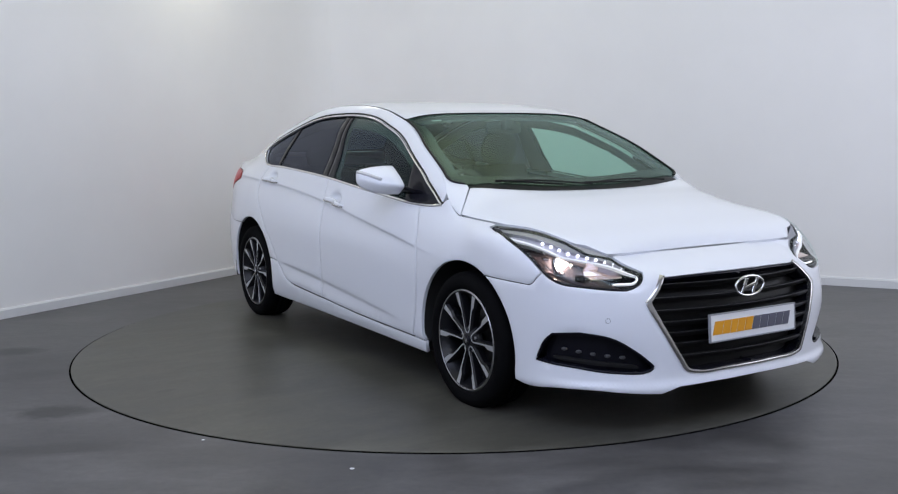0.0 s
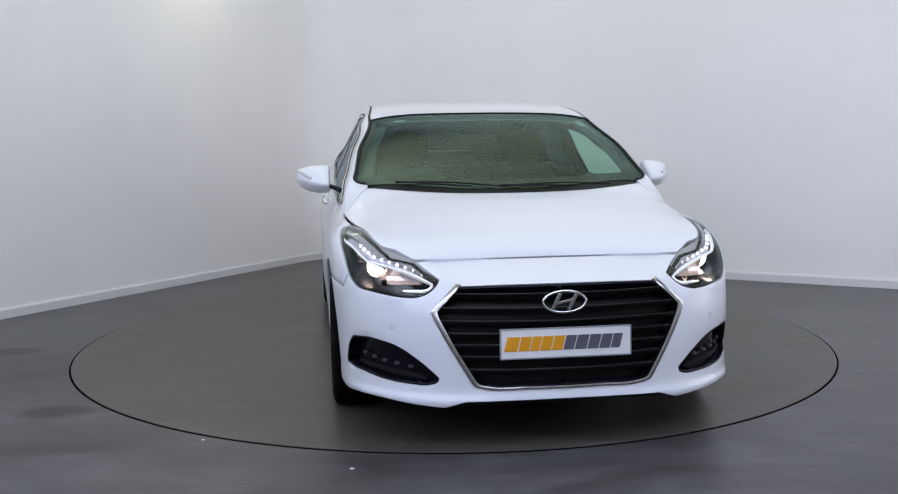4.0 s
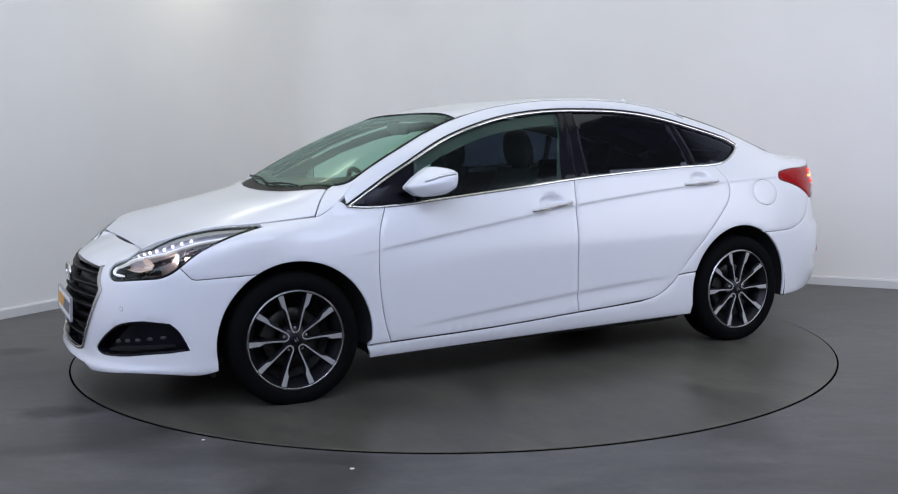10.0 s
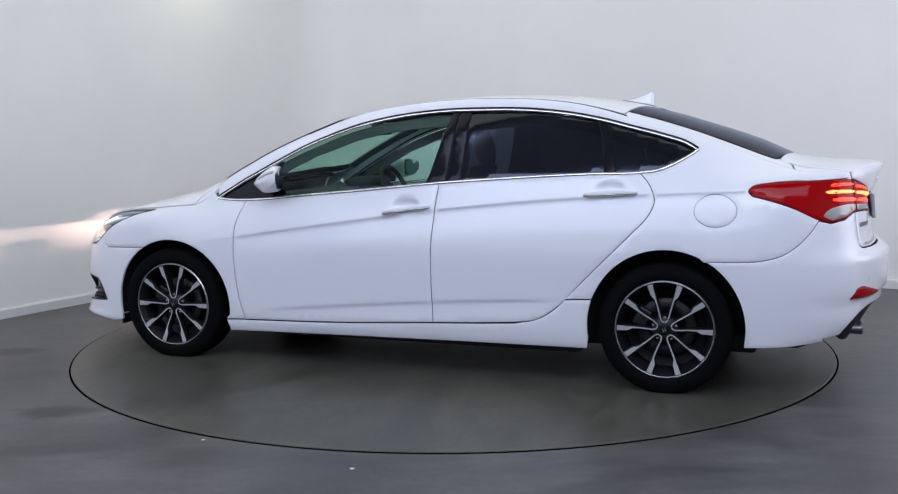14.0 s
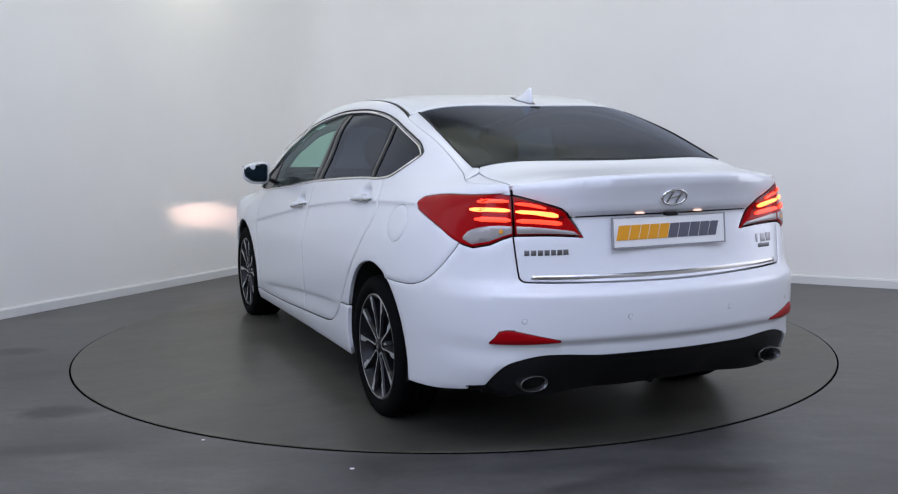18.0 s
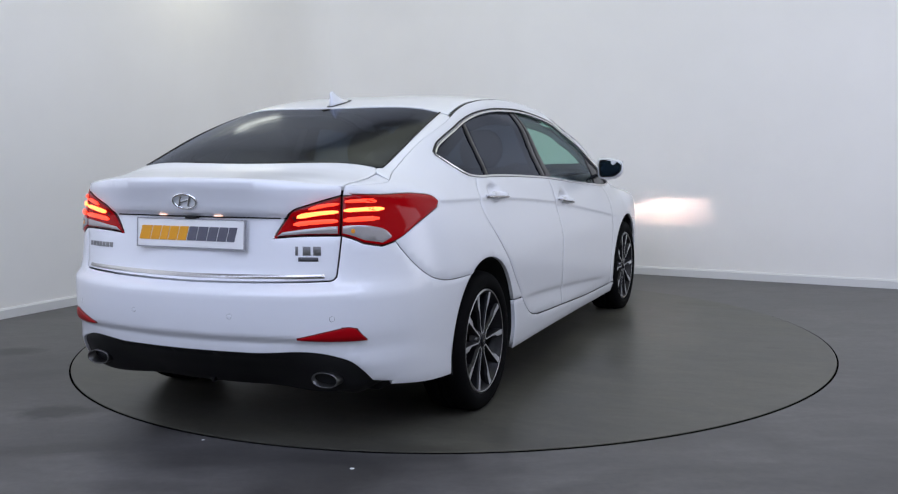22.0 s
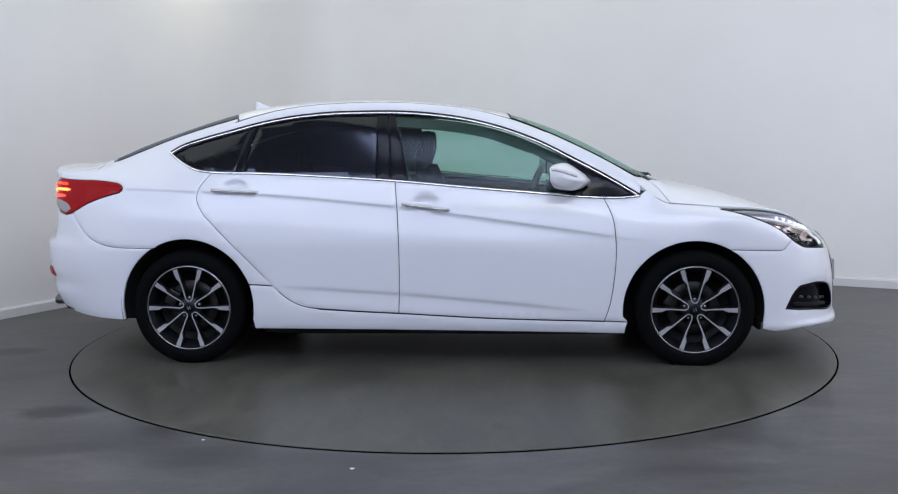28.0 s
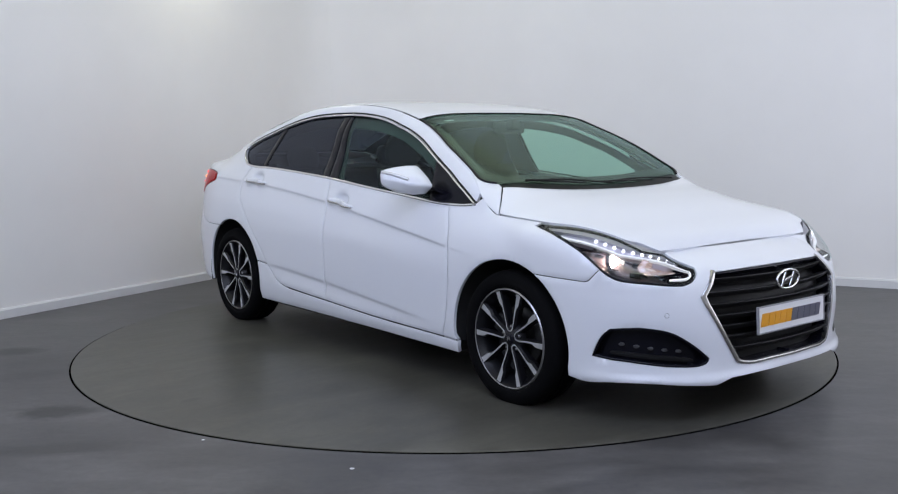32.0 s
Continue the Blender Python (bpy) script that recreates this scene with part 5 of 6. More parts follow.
def headlamps(car):
    loop = lamp_loop()
    for sg in (1, -1):
        mir = sg < 0
        h = new("headlamp")
        h.parent = car
        tagged(h, "lit headlamp with a row of white LEDs")
        part("housing", sheet(inset(loop, 0.003), skin, gap=0, lift=-0.11, depth=0.0, mirror=mir), M_LAMPHOUSE, h)
        part("housing_rim", sheet(loop, skin, gap=0.002, lift=-0.006, depth=0.11, mirror=mir, holes=[inset(loop, 0.010)]), M_GLOSSBLACK, h)
        part("lens", sheet(loop, skin, gap=0.002, lift=0.0, depth=0.004, mirror=mir), G_LAMP, h, "clear lens").visible_shadow = False
        led = S([(1.66, 0.826), (1.81, 0.803), (1.88, 0.786), (1.95, 0.760)]) + FR([(0.62, 0.732), (0.575, 0.716), (0.536, 0.699)])
        q = np.array(led)
        dist = np.concatenate([[0], np.cumsum(np.hypot(*np.diff(q, axis=0).T))])
        # grey brow between the bonnet's edge and the row of LEDs
        top = S([(1.55, 0.848), (1.66, 0.840), (1.81, 0.821), (1.88, 0.804), (1.95, 0.775)]) + FR([(0.615, 0.748), (0.565, 0.726), (0.52, 0.697)])
        part("brow", strip_on(skin, top, 0.013, -0.010, 0.05, mir), M_LAMPGREY, h, "grey reflector brow")
        part("brow_shelf", strip_on(skin, led, 0.013, -0.026, 0.03, mir), M_LAMPVIOLET, h, "violet-grey LED shelf")
        guide = S([(1.56, 0.838), (1.66, 0.812), (1.81, 0.787), (1.88, 0.768), (1.95, 0.742)]) + FR([(0.62, 0.714), (0.575, 0.698), (0.535, 0.680), (0.510, 0.668)])
        part("light_guide", strip_on(skin, guide, 0.0034, -0.010, 0.012, mir), M_GUIDE, h, "bright guide line")
        low = FR([(0.506, 0.668), (0.515, 0.652), (0.540, 0.640), (0.58, 0.638), (0.625, 0.639)])
        part("light_guide", strip_on(skin, low, 0.0036, -0.010, 0.012, mir), M_LED2, h, "white light guide")
        for k in range(10):
            t = dist[-1] * (0.30 + 0.70 * k / 9)
            a, b = np.interp(t, dist, q[:, 0]), np.interp(t, dist, q[:, 1])
            p = Vector(skin(a, b))
            out = (Vector(skin(a + 0.004, b)) - Vector(skin(a - 0.004, b))).cross(Vector(skin(a, b + 0.004)) - Vector(skin(a, b - 0.004))).normalized()
            p = p - (out if out.x > 0 else -out) * 0.015
            ob = part("led", lathe([(0.0, 0.0048), (0.0035, 0.0040), (0.0062, 0.0012), (0.0062, -0.006)], 14, "x"), M_DRL, h, "white LED")
            ob.matrix_basis = Matrix.Translation((p.x, p.y * sg, p.z))
        # projector and its bezel
        c = Vector((1.888, 0.708 * sg, 0.702))
        aim = pose(c.x, c.y, c.z, 0, 0, 8 * sg)
        ob = part("projector_ring", lathe([(0.040, -0.03), (0.047, -0.02), (0.049, 0.0), (0.046, 0.006), (0.041, 0.004), (0.039, -0.01)], 36, "x"), M_CHROMESOFT, h, "chrome projector ring")
        ob.matrix_basis = aim
        ob = part("projector_lens", lathe([(0.0, -0.004), (0.017, -0.008), (0.033, -0.016), (0.040, -0.026)], 32, "x"), M_PROJ, h, "glowing projector lens")
        ob.matrix_basis = aim
        # bowl between projector and grille side, open to the front
        rings = []
        for k in range(7):
            y = 0.545 + 0.022 * k
            sx = float(skin(at_s("F", y, 0.675), 0.675)[0])
            rings.append([(sx - 0.03, y * sg, 0.652), (sx - 0.075, y * sg, 0.660), (sx - 0.085, y * sg, 0.676), (sx - 0.06, y * sg, 0.694 + 0.003 * k), (sx - 0.063, y * sg, 0.698 + 0.003 * k), (sx - 0.092, y * sg, 0.678), (sx - 0.08, y * sg, 0.655), (sx - 0.03, y * sg, 0.648)])
        part("reflector_bowl", loft(rings), M_REFLECTOR, h, "reflector with lamplight as its own glow", smooth=False)
        bm = bmesh.new()
        box(bm, (-0.045, -0.010, -0.006), (0.02, 0.010, 0.006), pose(1.845, 0.775 * sg, 0.748, 0, 10, 20 * sg), 0.003)
        box(bm, (-0.045, -0.010, -0.005), (0.015, 0.010, 0.005), pose(1.852, 0.772 * sg, 0.722, 0, 0, 20 * sg), 0.003)
        part("lamp_bracket", bm, M_CHROMESOFT, h)
        # beam: an added thin lit strip in a black tunnel with a long roof that shapes the wall glow
        e = Vector((1.962, 0.672 * sg, 0.6480))
        part("beam_source", raw([(e.x, e.y - 0.012, e.z + 0.001), (e.x, e.y + 0.012, e.z + 0.001), (e.x, e.y + 0.012, e.z + 0.0034), (e.x, e.y - 0.012, e.z + 0.0034)], [(0, 1, 2, 3)]), M_BEAM, h, "added hidden light source of the beam", smooth=False)
        bm = bmesh.new()
        box(bm, (e.x - 0.01, e.y - 0.022, e.z + 0.004), (e.x + 0.058, e.y + 0.022, e.z + 0.006))
        box(bm, (e.x - 0.01, e.y - 0.022, e.z - 0.016), (e.x + 0.012, e.y + 0.022, e.z + 0.0008))
        for side in (-0.022, 0.020):
            box(bm, (e.x - 0.012, e.y + side, e.z - 0.016), (e.x + 0.050, e.y + side + 0.002, e.z + 0.006))
        box(bm, (e.x - 0.012, e.y - 0.022, e.z - 0.016), (e.x - 0.009, e.y + 0.022, e.z + 0.006))
        part("beam_shutter", bm, M_TUNNEL, h, smooth=False)


def tail_lamps(car, boot):
    out, inn = tail_outer(), tail_inner()
    for sg in (1, -1):
        mir = sg < 0
        for owner, name, loop in ((car, "tail_lamp", out), (boot, "boot_lamp", inn)):
            t = part(name, sheet(loop, rear_skin, gap=0.001, lift=0.001, depth=0.03, mirror=mir), M_REDEDGE, owner, "lit red tail lamp with a clear lower band")
            part("red_lens", sheet(inset(loop, 0.005), rear_skin, gap=0, grid=0.015, lift=0.004, depth=0.01, mirror=mir), M_RED, t, "glowing red lens")
            if name == "tail_lamp":
                cl = at_r([(0.632, 0.908), (0.66, 0.910), (0.70, 0.908)]) + side_r([(-2.135, 0.900), (-2.10, 0.885), (-2.082, 0.862)]) + side_r([(-2.085, 0.855), (-2.12, 0.838)]) + at_r([(0.70, 0.852), (0.66, 0.872), (0.632, 0.881)])
                bars = [(at_r([(0.634, 1.000), (0.68, 1.001), (0.71, 1.000)]) + side_r([(-2.15, 0.998), (-2.11, 0.996)]), 0.006), (at_r([(0.632, 0.966), (0.68, 0.968), (0.72, 0.968)]) + side_r([(-2.15, 0.967), (-2.09, 0.966)]), 0.007), (at_r([(0.634, 0.930), (0.68, 0.932), (0.72, 0.932)]) + side_r([(-2.15, 0.932), (-2.12, 0.932)]), 0.008)]
                spot("amber_bulb", M_AMBER, t, (lambda a, b, k=sg: rear_skin(np.asarray(a) * k, b)), at_r([(0.665, 0.89)] * 2)[0][0], 0.888, 0.009, 0.0105, 0.002, "amber bulb")
            else:
                cl = at_r([(0.616, 0.908), (0.55, 0.903), (0.47, 0.893), (0.408, 0.884)]) + at_r([(0.400, 0.878), (0.386, 0.869)]) + at_r([(0.386, 0.869), (0.5, 0.879), (0.616, 0.880)])
                bars = [(at_r([(0.616, 0.992), (0.57, 0.987), (0.515, 0.974)]), 0.006), (at_r([(0.616, 0.962), (0.54, 0.957), (0.470, 0.948)]), 0.007), (at_r([(0.616, 0.928), (0.54, 0.924), (0.455, 0.914)]), 0.008)]
            part("clear_lens", sheet(cl, rear_skin, gap=0, grid=0.015, lift=0.008, depth=0.006, mirror=mir), M_CLEARLENS, t, "clear silvery lens")
            for k, (b, hw) in enumerate(bars):
                part("light_bar", strip_on(rear_skin, b, hw, 0.012, 0.009, mir), M_REDGLOW2 if k == 1 else M_REDGLOW, t, "glowing light bar")


def emblem(parent, c, n, w, h, name, lean=0.0):
    """A chrome oval ring with a slanted bar shape, on the plane through c facing n (+1 forward, -1 backward)."""
    ring = [(c[0] + lean * h * math.sin(2 * math.pi * k / 40), c[1] + w * math.cos(2 * math.pi * k / 40), c[2] + h * math.sin(2 * math.pi * k / 40)) for k in range(40)]
    e = part(name, tube(ring, 0.0055, 8, 1.0, True), M_CHROME, parent, "chrome oval emblem")
    bm = bmesh.new()
    for s in (-1, 1):
        box(bm, (-0.004, -w * 0.085, -h * 0.93), (0.004, w * 0.085, h * 0.93), pose(c[0], c[1] + s * w * 0.40, c[2] + s * n * h * 0.04, -27 * n, 0, 0), 0.002)
    box(bm, (-0.0036, -w * 0.42, -h * 0.13), (0.0036, w * 0.42, h * 0.13), Matrix.Translation(c) @ pose(0, 0, 0, 13 * n, 0, 0), 0.002)
    for v in bm.verts:
        v.co.x += lean * (v.co.z - c[2])
    part("emblem_bar", bm, M_CHROME, e, smooth=False)
    return e


def plate(name, parent, x, z, n, tilt):
    m = pose(x, 0, z, tilt, 0, 90 if n > 0 else -90)
    bm = bmesh.new()
    box(bm, (-0.260, -0.010, -0.0555), (0.260, 0.0, 0.0555), m, 0.003)
    p = part(name, bm, M_PLATE, parent, "white show plate with orange and grey block lettering", smooth=False)
    bm = bmesh.new()
    for lo, hi in (((-0.264, -0.012, -0.0595), (0.264, 0.0, -0.055)), ((-0.264, -0.012, 0.055), (0.264, 0.0, 0.0595)), ((-0.264, -0.012, -0.055), (-0.2595, 0.0, 0.055)), ((0.2595, -0.012, -0.055), (0.264, 0.0, 0.055))):
        box(bm, lo, hi, m)
    part("plate_frame", bm, M_PLATEFRAME, p, "grey plate frame", smooth=False)
    # ten slanted blocks: five orange, then five grey
    for k in range(10):
        wd = (0.052, 0.042, 0.036, 0.042, 0.042, 0.042, 0.046, 0.044, 0.042, 0.036)[k]
        x0 = -0.242 + sum((0.052, 0.042, 0.036, 0.042, 0.042, 0.042, 0.046, 0.044, 0.042, 0.036)[:k]) + 0.0045 * k
        bm = bmesh.new()
        zz = 0.028
        sl = 0.0075
        vs = [bm.verts.new(m @ Vector(q)) for q in ((x0 - sl, -0.0125, -zz), (x0 + wd - sl, -0.0125, -zz), (x0 + wd + sl, -0.0125, zz), (x0 + sl, -0.0125, zz), (x0 - sl, -0.010, -zz), (x0 + wd - sl, -0.010, -zz), (x0 + wd + sl, -0.010, zz), (x0 + sl, -0.010, zz))]
        for f in ((0, 1, 2, 3), (1, 0, 4, 5), (2, 1, 5, 6), (3, 2, 6, 7), (0, 3, 7, 4)):
            bm.faces.new([vs[i] for i in f])
        part("block", bm, M_ORANGE if k < 5 else M_GREYTXT, p, smooth=False)
    return p


def front_details(car, bumper):
    gl = grille_loop()
    g = new("grille")
    g.parent = car
    tagged(g, "black grille with horizontal bars and a chrome frame")
    part("backing", sheet(gl, skin, gap=0, lift=-0.07, depth=0.0), M_BLACK, g)
    part("mouth", sheet(gl, skin, gap=0.001, lift=-0.004, depth=0.07, holes=[inset(gl, 0.008)]), M_GLOSSBLACK, g)
    for z, w in ((0.618, 0.440), (0.565, 0.490), (0.515, 0.484), (0.467, 0.460), (0.422, 0.434), (0.376, 0.408), (0.325, 0.380)):
        ys = np.linspace(-w, w, 25)
        rings = []
        for y in ys:
            p = skin(at_s("F", float(y), z), z)
            x = float(p[0]) - 0.022
            rings.append([(x + a, float(y), z + b) for a, b in ((0.010, 0.0075), (0.012, 0.0045), (-0.004, -0.015), (-0.03, -0.017), (-0.03, 0.002))])
        part("grille_bar", loft(rings), M_BLACK, g, smooth=False)
        rings = []
        # thin metal line shaped in for the highlight along the bar's edge
        for y in np.linspace(-w + 0.01, w - 0.01, 25):
            p = skin(at_s("F", float(y), z), z)
            rings.append((float(p[0]) - 0.0105, float(y), z + 0.0072))
        part("bar_highlight", tube(rings, 0.0010, 6), M_BARLINE, g)
    half_o = FR([(0.414, 0.660), (0.520, 0.560)]) + FR([(0.520, 0.560), (0.514, 0.538), (0.495, 0.50), (0.375, 0.288)]) + FR([(0.375, 0.288), (0.358, 0.266), (0.323, 0.257), (0.15, 0.255), (0.0, 0.254)])
    half_i = FR([(0.396, 0.655), (0.494, 0.559)]) + FR([(0.494, 0.559), (0.490, 0.540), (0.474, 0.505), (0.357, 0.296)]) + FR([(0.357, 0.296), (0.343, 0.277), (0.313, 0.269), (0.15, 0.266), (0.0, 0.265)])
    loop = half_o + [(-a, b) for a, b in half_o[::-1]] + [(-a, b) for a, b in half_i] + half_i[::-1]
    part("chrome_frame", sheet(loop, skin, gap=0, lift=0.006, depth=0.02, roll=0.002), M_CHROMESOFT, g, "chrome grille frame")
    emblem(g, (2.274, 0.0, 0.594), 1, 0.086, 0.042, "front_emblem")
    plate("front_plate", car, 2.292, 0.437, 1, -3)
    bm = bmesh.new()
    box(bm, (2.22, -0.2, 0.40), (2.282, 0.2, 0.47), None, 0.004)
    part("plate_mount", bm, M_BLACK, g)
    fog = fog_loop()
    for sg in (1, -1):
        mir = sg < 0
        f = new("fog_lamp")
        f.parent = car
        tagged(f, "black fog lamp recess with small LEDs")
        part("recess", sheet(fog, skin, gap=0, lift=-0.05, depth=0, mirror=mir), M_GLOSSBLACK, f)
        part("recess_rim", sheet(fog, skin, gap=0.001, lift=-0.003, depth=0.05, mirror=mir, holes=[inset(fog, 0.010)]), M_GLOSSBLACK, f)
        q = np.array(S([(1.975, 0.358), (2.03, 0.352)]) + FR([(0.72, 0.347), (0.66, 0.338), (0.60, 0.328)]))
        for k in range(5):
            a, b = q[0] + (q[-1] - q[0]) * (0.05 + 0.9 * k / 4)
            part("led", sheet([(a + 0.014 * math.cos(2 * math.pi * i / 10), b + 0.007 * math.sin(2 * math.pi * i / 10)) for i in range(10)], skin, gap=0, lift=-0.03, depth=0.01, roll=0.002, mirror=mir), M_LEDOFF, f, "unlit LED")
        bars = S([(1.94, 0.318), (2.02, 0.312)]) + FR([(0.72, 0.306), (0.62, 0.296), (0.55, 0.286)])
        part("recess_bar", strip_on(skin, bars, 0.009, -0.032, 0.02, mir), M_BLACK, f)
        for y, z in ((0.668, 0.489), (0.36, 0.0)):
            if z:
                a = at_s("F", y, z) * sg
                spot("parking_sensor", M_PAINT, bumper, skin, a, z, 0.0095, 0.0015, 0.003, "round parking sensor")
                spot("sensor_ring", M_SENSOR, bumper, skin, a, z, 0.0125, 0.0006, 0.002)
    # under-tray and front lip
    bm = bmesh.new()
    box(bm, (1.75, -0.50, 0.160), (2.16, 0.50, 0.20), None, 0.01)
    part("under_tray", bm, M_BLACK, car)


def rear_details(car, boot, bumper):
    for sg in (1, -1):
        mir = sg < 0
        loop = at_r([(0.722, 0.474), (0.694, 0.518)]) + at_r([(0.694, 0.518), (0.672, 0.524), (0.650, 0.521)]) + at_r([(0.650, 0.521), (0.57, 0.502), (0.495, 0.484)]) + at_r([(0.495, 0.481), (0.60, 0.473), (0.722, 0.472)])
        part("reflector", sheet(loop, rear_skin, gap=0, grid=0.015, lift=0.006, depth=0.02, mirror=mir), M_REFLECT, bumper, "dark red reflector")
        part("reflector_rim", sheet(inset(loop, -0.003), rear_skin, gap=0, grid=0.015, lift=0.003, depth=0.02, mirror=mir), M_REDEDGE, bumper)
        for y, z in ((0.62, 0.560), (0.232, 0.566)):
            a = (SL - at_s("R", y, z)) * sg
            spot("parking_sensor", M_PAINT, bumper, rear_skin, a, z, 0.0095, 0.0015, 0.003, "round parking sensor")
            spot("sensor_ring", M_SENSOR, bumper, rear_skin, a, z, 0.0125, 0.0006, 0.002)
        # oval tailpipe
        rings = [oval((x, 0.566 * sg, 0.312), a, b, 2.2, 32) for x, a, b in ((-2.10, 0.052, 0.027), (-2.272, 0.058, 0.031), (-2.278, 0.057, 0.030), (-2.276, 0.053, 0.0265), (-2.11, 0.050, 0.024))]
        e = part("tailpipe", loft(rings, False), M_PIPE, car, "oval dull steel tailpipe")
        # black plug closing the pipe a little way in
        part("tailpipe_inside", loft([oval((x, 0.566 * sg, 0.312), 0.052, 0.025, 2.2, 24) for x in (-2.215, -2.21)]), M_PIPEPLUG, e)
    plate("rear_plate", boot, -2.326, 0.872, -1, -5.0)
    emblem(boot, (-2.3575, 0.0, 1.002), -1, 0.056, 0.029, "rear_emblem", -0.36)
    # lamps and camera under the boot's overhang
    for y in (-0.135, 0.135):
        bm = bmesh.new()
        box(bm, (-2.332, y - 0.017, 0.942), (-2.318, y + 0.017, 0.947), None, 0.001)
        part("plate_lamp", bm, M_PLATEGLOW, boot, "warm plate lamp")
    bm = bmesh.new()
    box(bm, (-2.338, -0.035, 0.930), (-2.312, 0.02, 0.943), None, 0.004)
    part("reversing_camera", bm, M_BLACK, boot)
    # badges as plain chrome bars
    for y0, n, w, h, z, mat, gap in ((0.598, 7, 0.021, 0.020, 0.808, M_BADGE, 0.003), (-0.447, 3, 0.033, 0.034, 0.814, M_BADGE, 0.006), (-0.470, 1, 0.085, 0.016, 0.782, M_BARLINE, 0)):
        for k in range(n):
            y = y0 - (k + 0.5) * (w + gap)
            wk = w * (0.35 if (n == 3 and k == 0) else 1.0)
            a, b = SL - at_s("R", abs(y), z), z
            a = math.copysign(a, y)
            loop = [(a - wk / 2, b - h / 2), (a + wk / 2, b - h / 2), (a + wk / 2, b + h / 2), (a - wk / 2, b + h / 2)]
            part("badge", sheet(loop, rear_skin, gap=0, lift=0.003, depth=0.004, roll=0.001), mat, boot, "small chrome badge block")


def roof_details(car):
    # shark-fin aerial
    rings = []
    for k in range(12):
        t = k / 11
        x = -1.045 - 0.165 * t
        zt = float(lid(x, 0)[2])
        h = 0.005 + 0.078 * min(1, t * 1.05) ** 1.7 * (1 if t < 0.9 else 1 - (t - 0.9) * 1.5)
        hw = 0.006 + 0.030 * math.sin(math.pi * min(1, t * 0.8 + 0.15))
        rings.append([(x, k * hw, zt + q * h - 0.004 * (q == 0)) for k, q in ((-1, 0), (-0.80, 0.22), (-0.46, 0.80), (-0.30, 0.96), (0, 1), (0.30, 0.96), (0.46, 0.80), (0.80, 0.22), (1, 0))])
    fin = part("aerial", loft(rings), M_PAINT, car, "white shark-fin aerial")
    rings = []
    for k in range(9):
        t = k / 8
        x = -1.035 - 0.185 * t
        zt = float(lid(x, 0)[2])
        hw = 0.012 + 0.028 * math.sin(math.pi * min(1, t * 0.8 + 0.15))
        rings.append([(x, -hw, zt - 0.003), (x, -hw * 0.9, zt + 0.004), (x, hw * 0.9, zt + 0.004), (x, hw, zt - 0.003)])
    part("aerial_base", loft(rings), M_SENSOR, fin, "grey rubber base")
    part("aerial_mark", sheet([(-1.252, -0.028), (-1.285, 0.0), (-1.252, 0.028)], lid, gap=0, lift=0.0005, depth=0.002, roll=0.0005), M_BLACK, fin, "small black triangle below the aerial")
    # small tax-disc holder high on the inside of the windscreen
    part("sticker", sheet([(0.455, -0.50), (0.455, -0.44), (0.470, -0.44), (0.470, -0.50)], lid, gap=0, lift=-0.012, depth=0.001), M_PLATE, car, "small white windscreen sticker")
    # wipers
    for y0, y1, x0, x1 in ((0.52, -0.05, 1.215, 1.225), (0.0, -0.56, 1.235, 1.165)):
        pts = []
        for k in range(16):
            t = k / 15
            x, y = x0 + (x1 - x0) * t, y0 + (y1 - y0) * t
            pts.append(lid(x - 0.02 * math.sin(math.pi * t), y, 0.006))
        w = part("wiper", tube(pts, 0.0045, 8), M_BLACK, car, "black wiper")
        pts = [lid(x0 + (x1 - x0) * t + 0.035 * (1 - t), y0 + (y1 - y0) * t, 0.012) for t in np.linspace(0.35, 1.0, 10)]
        part("wiper_arm", tube(pts, 0.0045, 8), M_BLACK, w)
    bm = bmesh.new()
    c = lid(0.45, 0.0)
    box(bm, (0.42, -0.12, float(c[2]) - 0.10), (0.445, 0.12, float(c[2]) - 0.035), None, 0.012)
    m = part("rear_view_mirror", bm, M_CABIN, car)
    bm = bmesh.new()
    box(bm, (0.44, -0.03, float(c[2]) - 0.08), (0.50, 0.03, float(c[2]) - 0.02), None, 0.01)
    part("mirror_stalk", bm, M_CABIN, m)


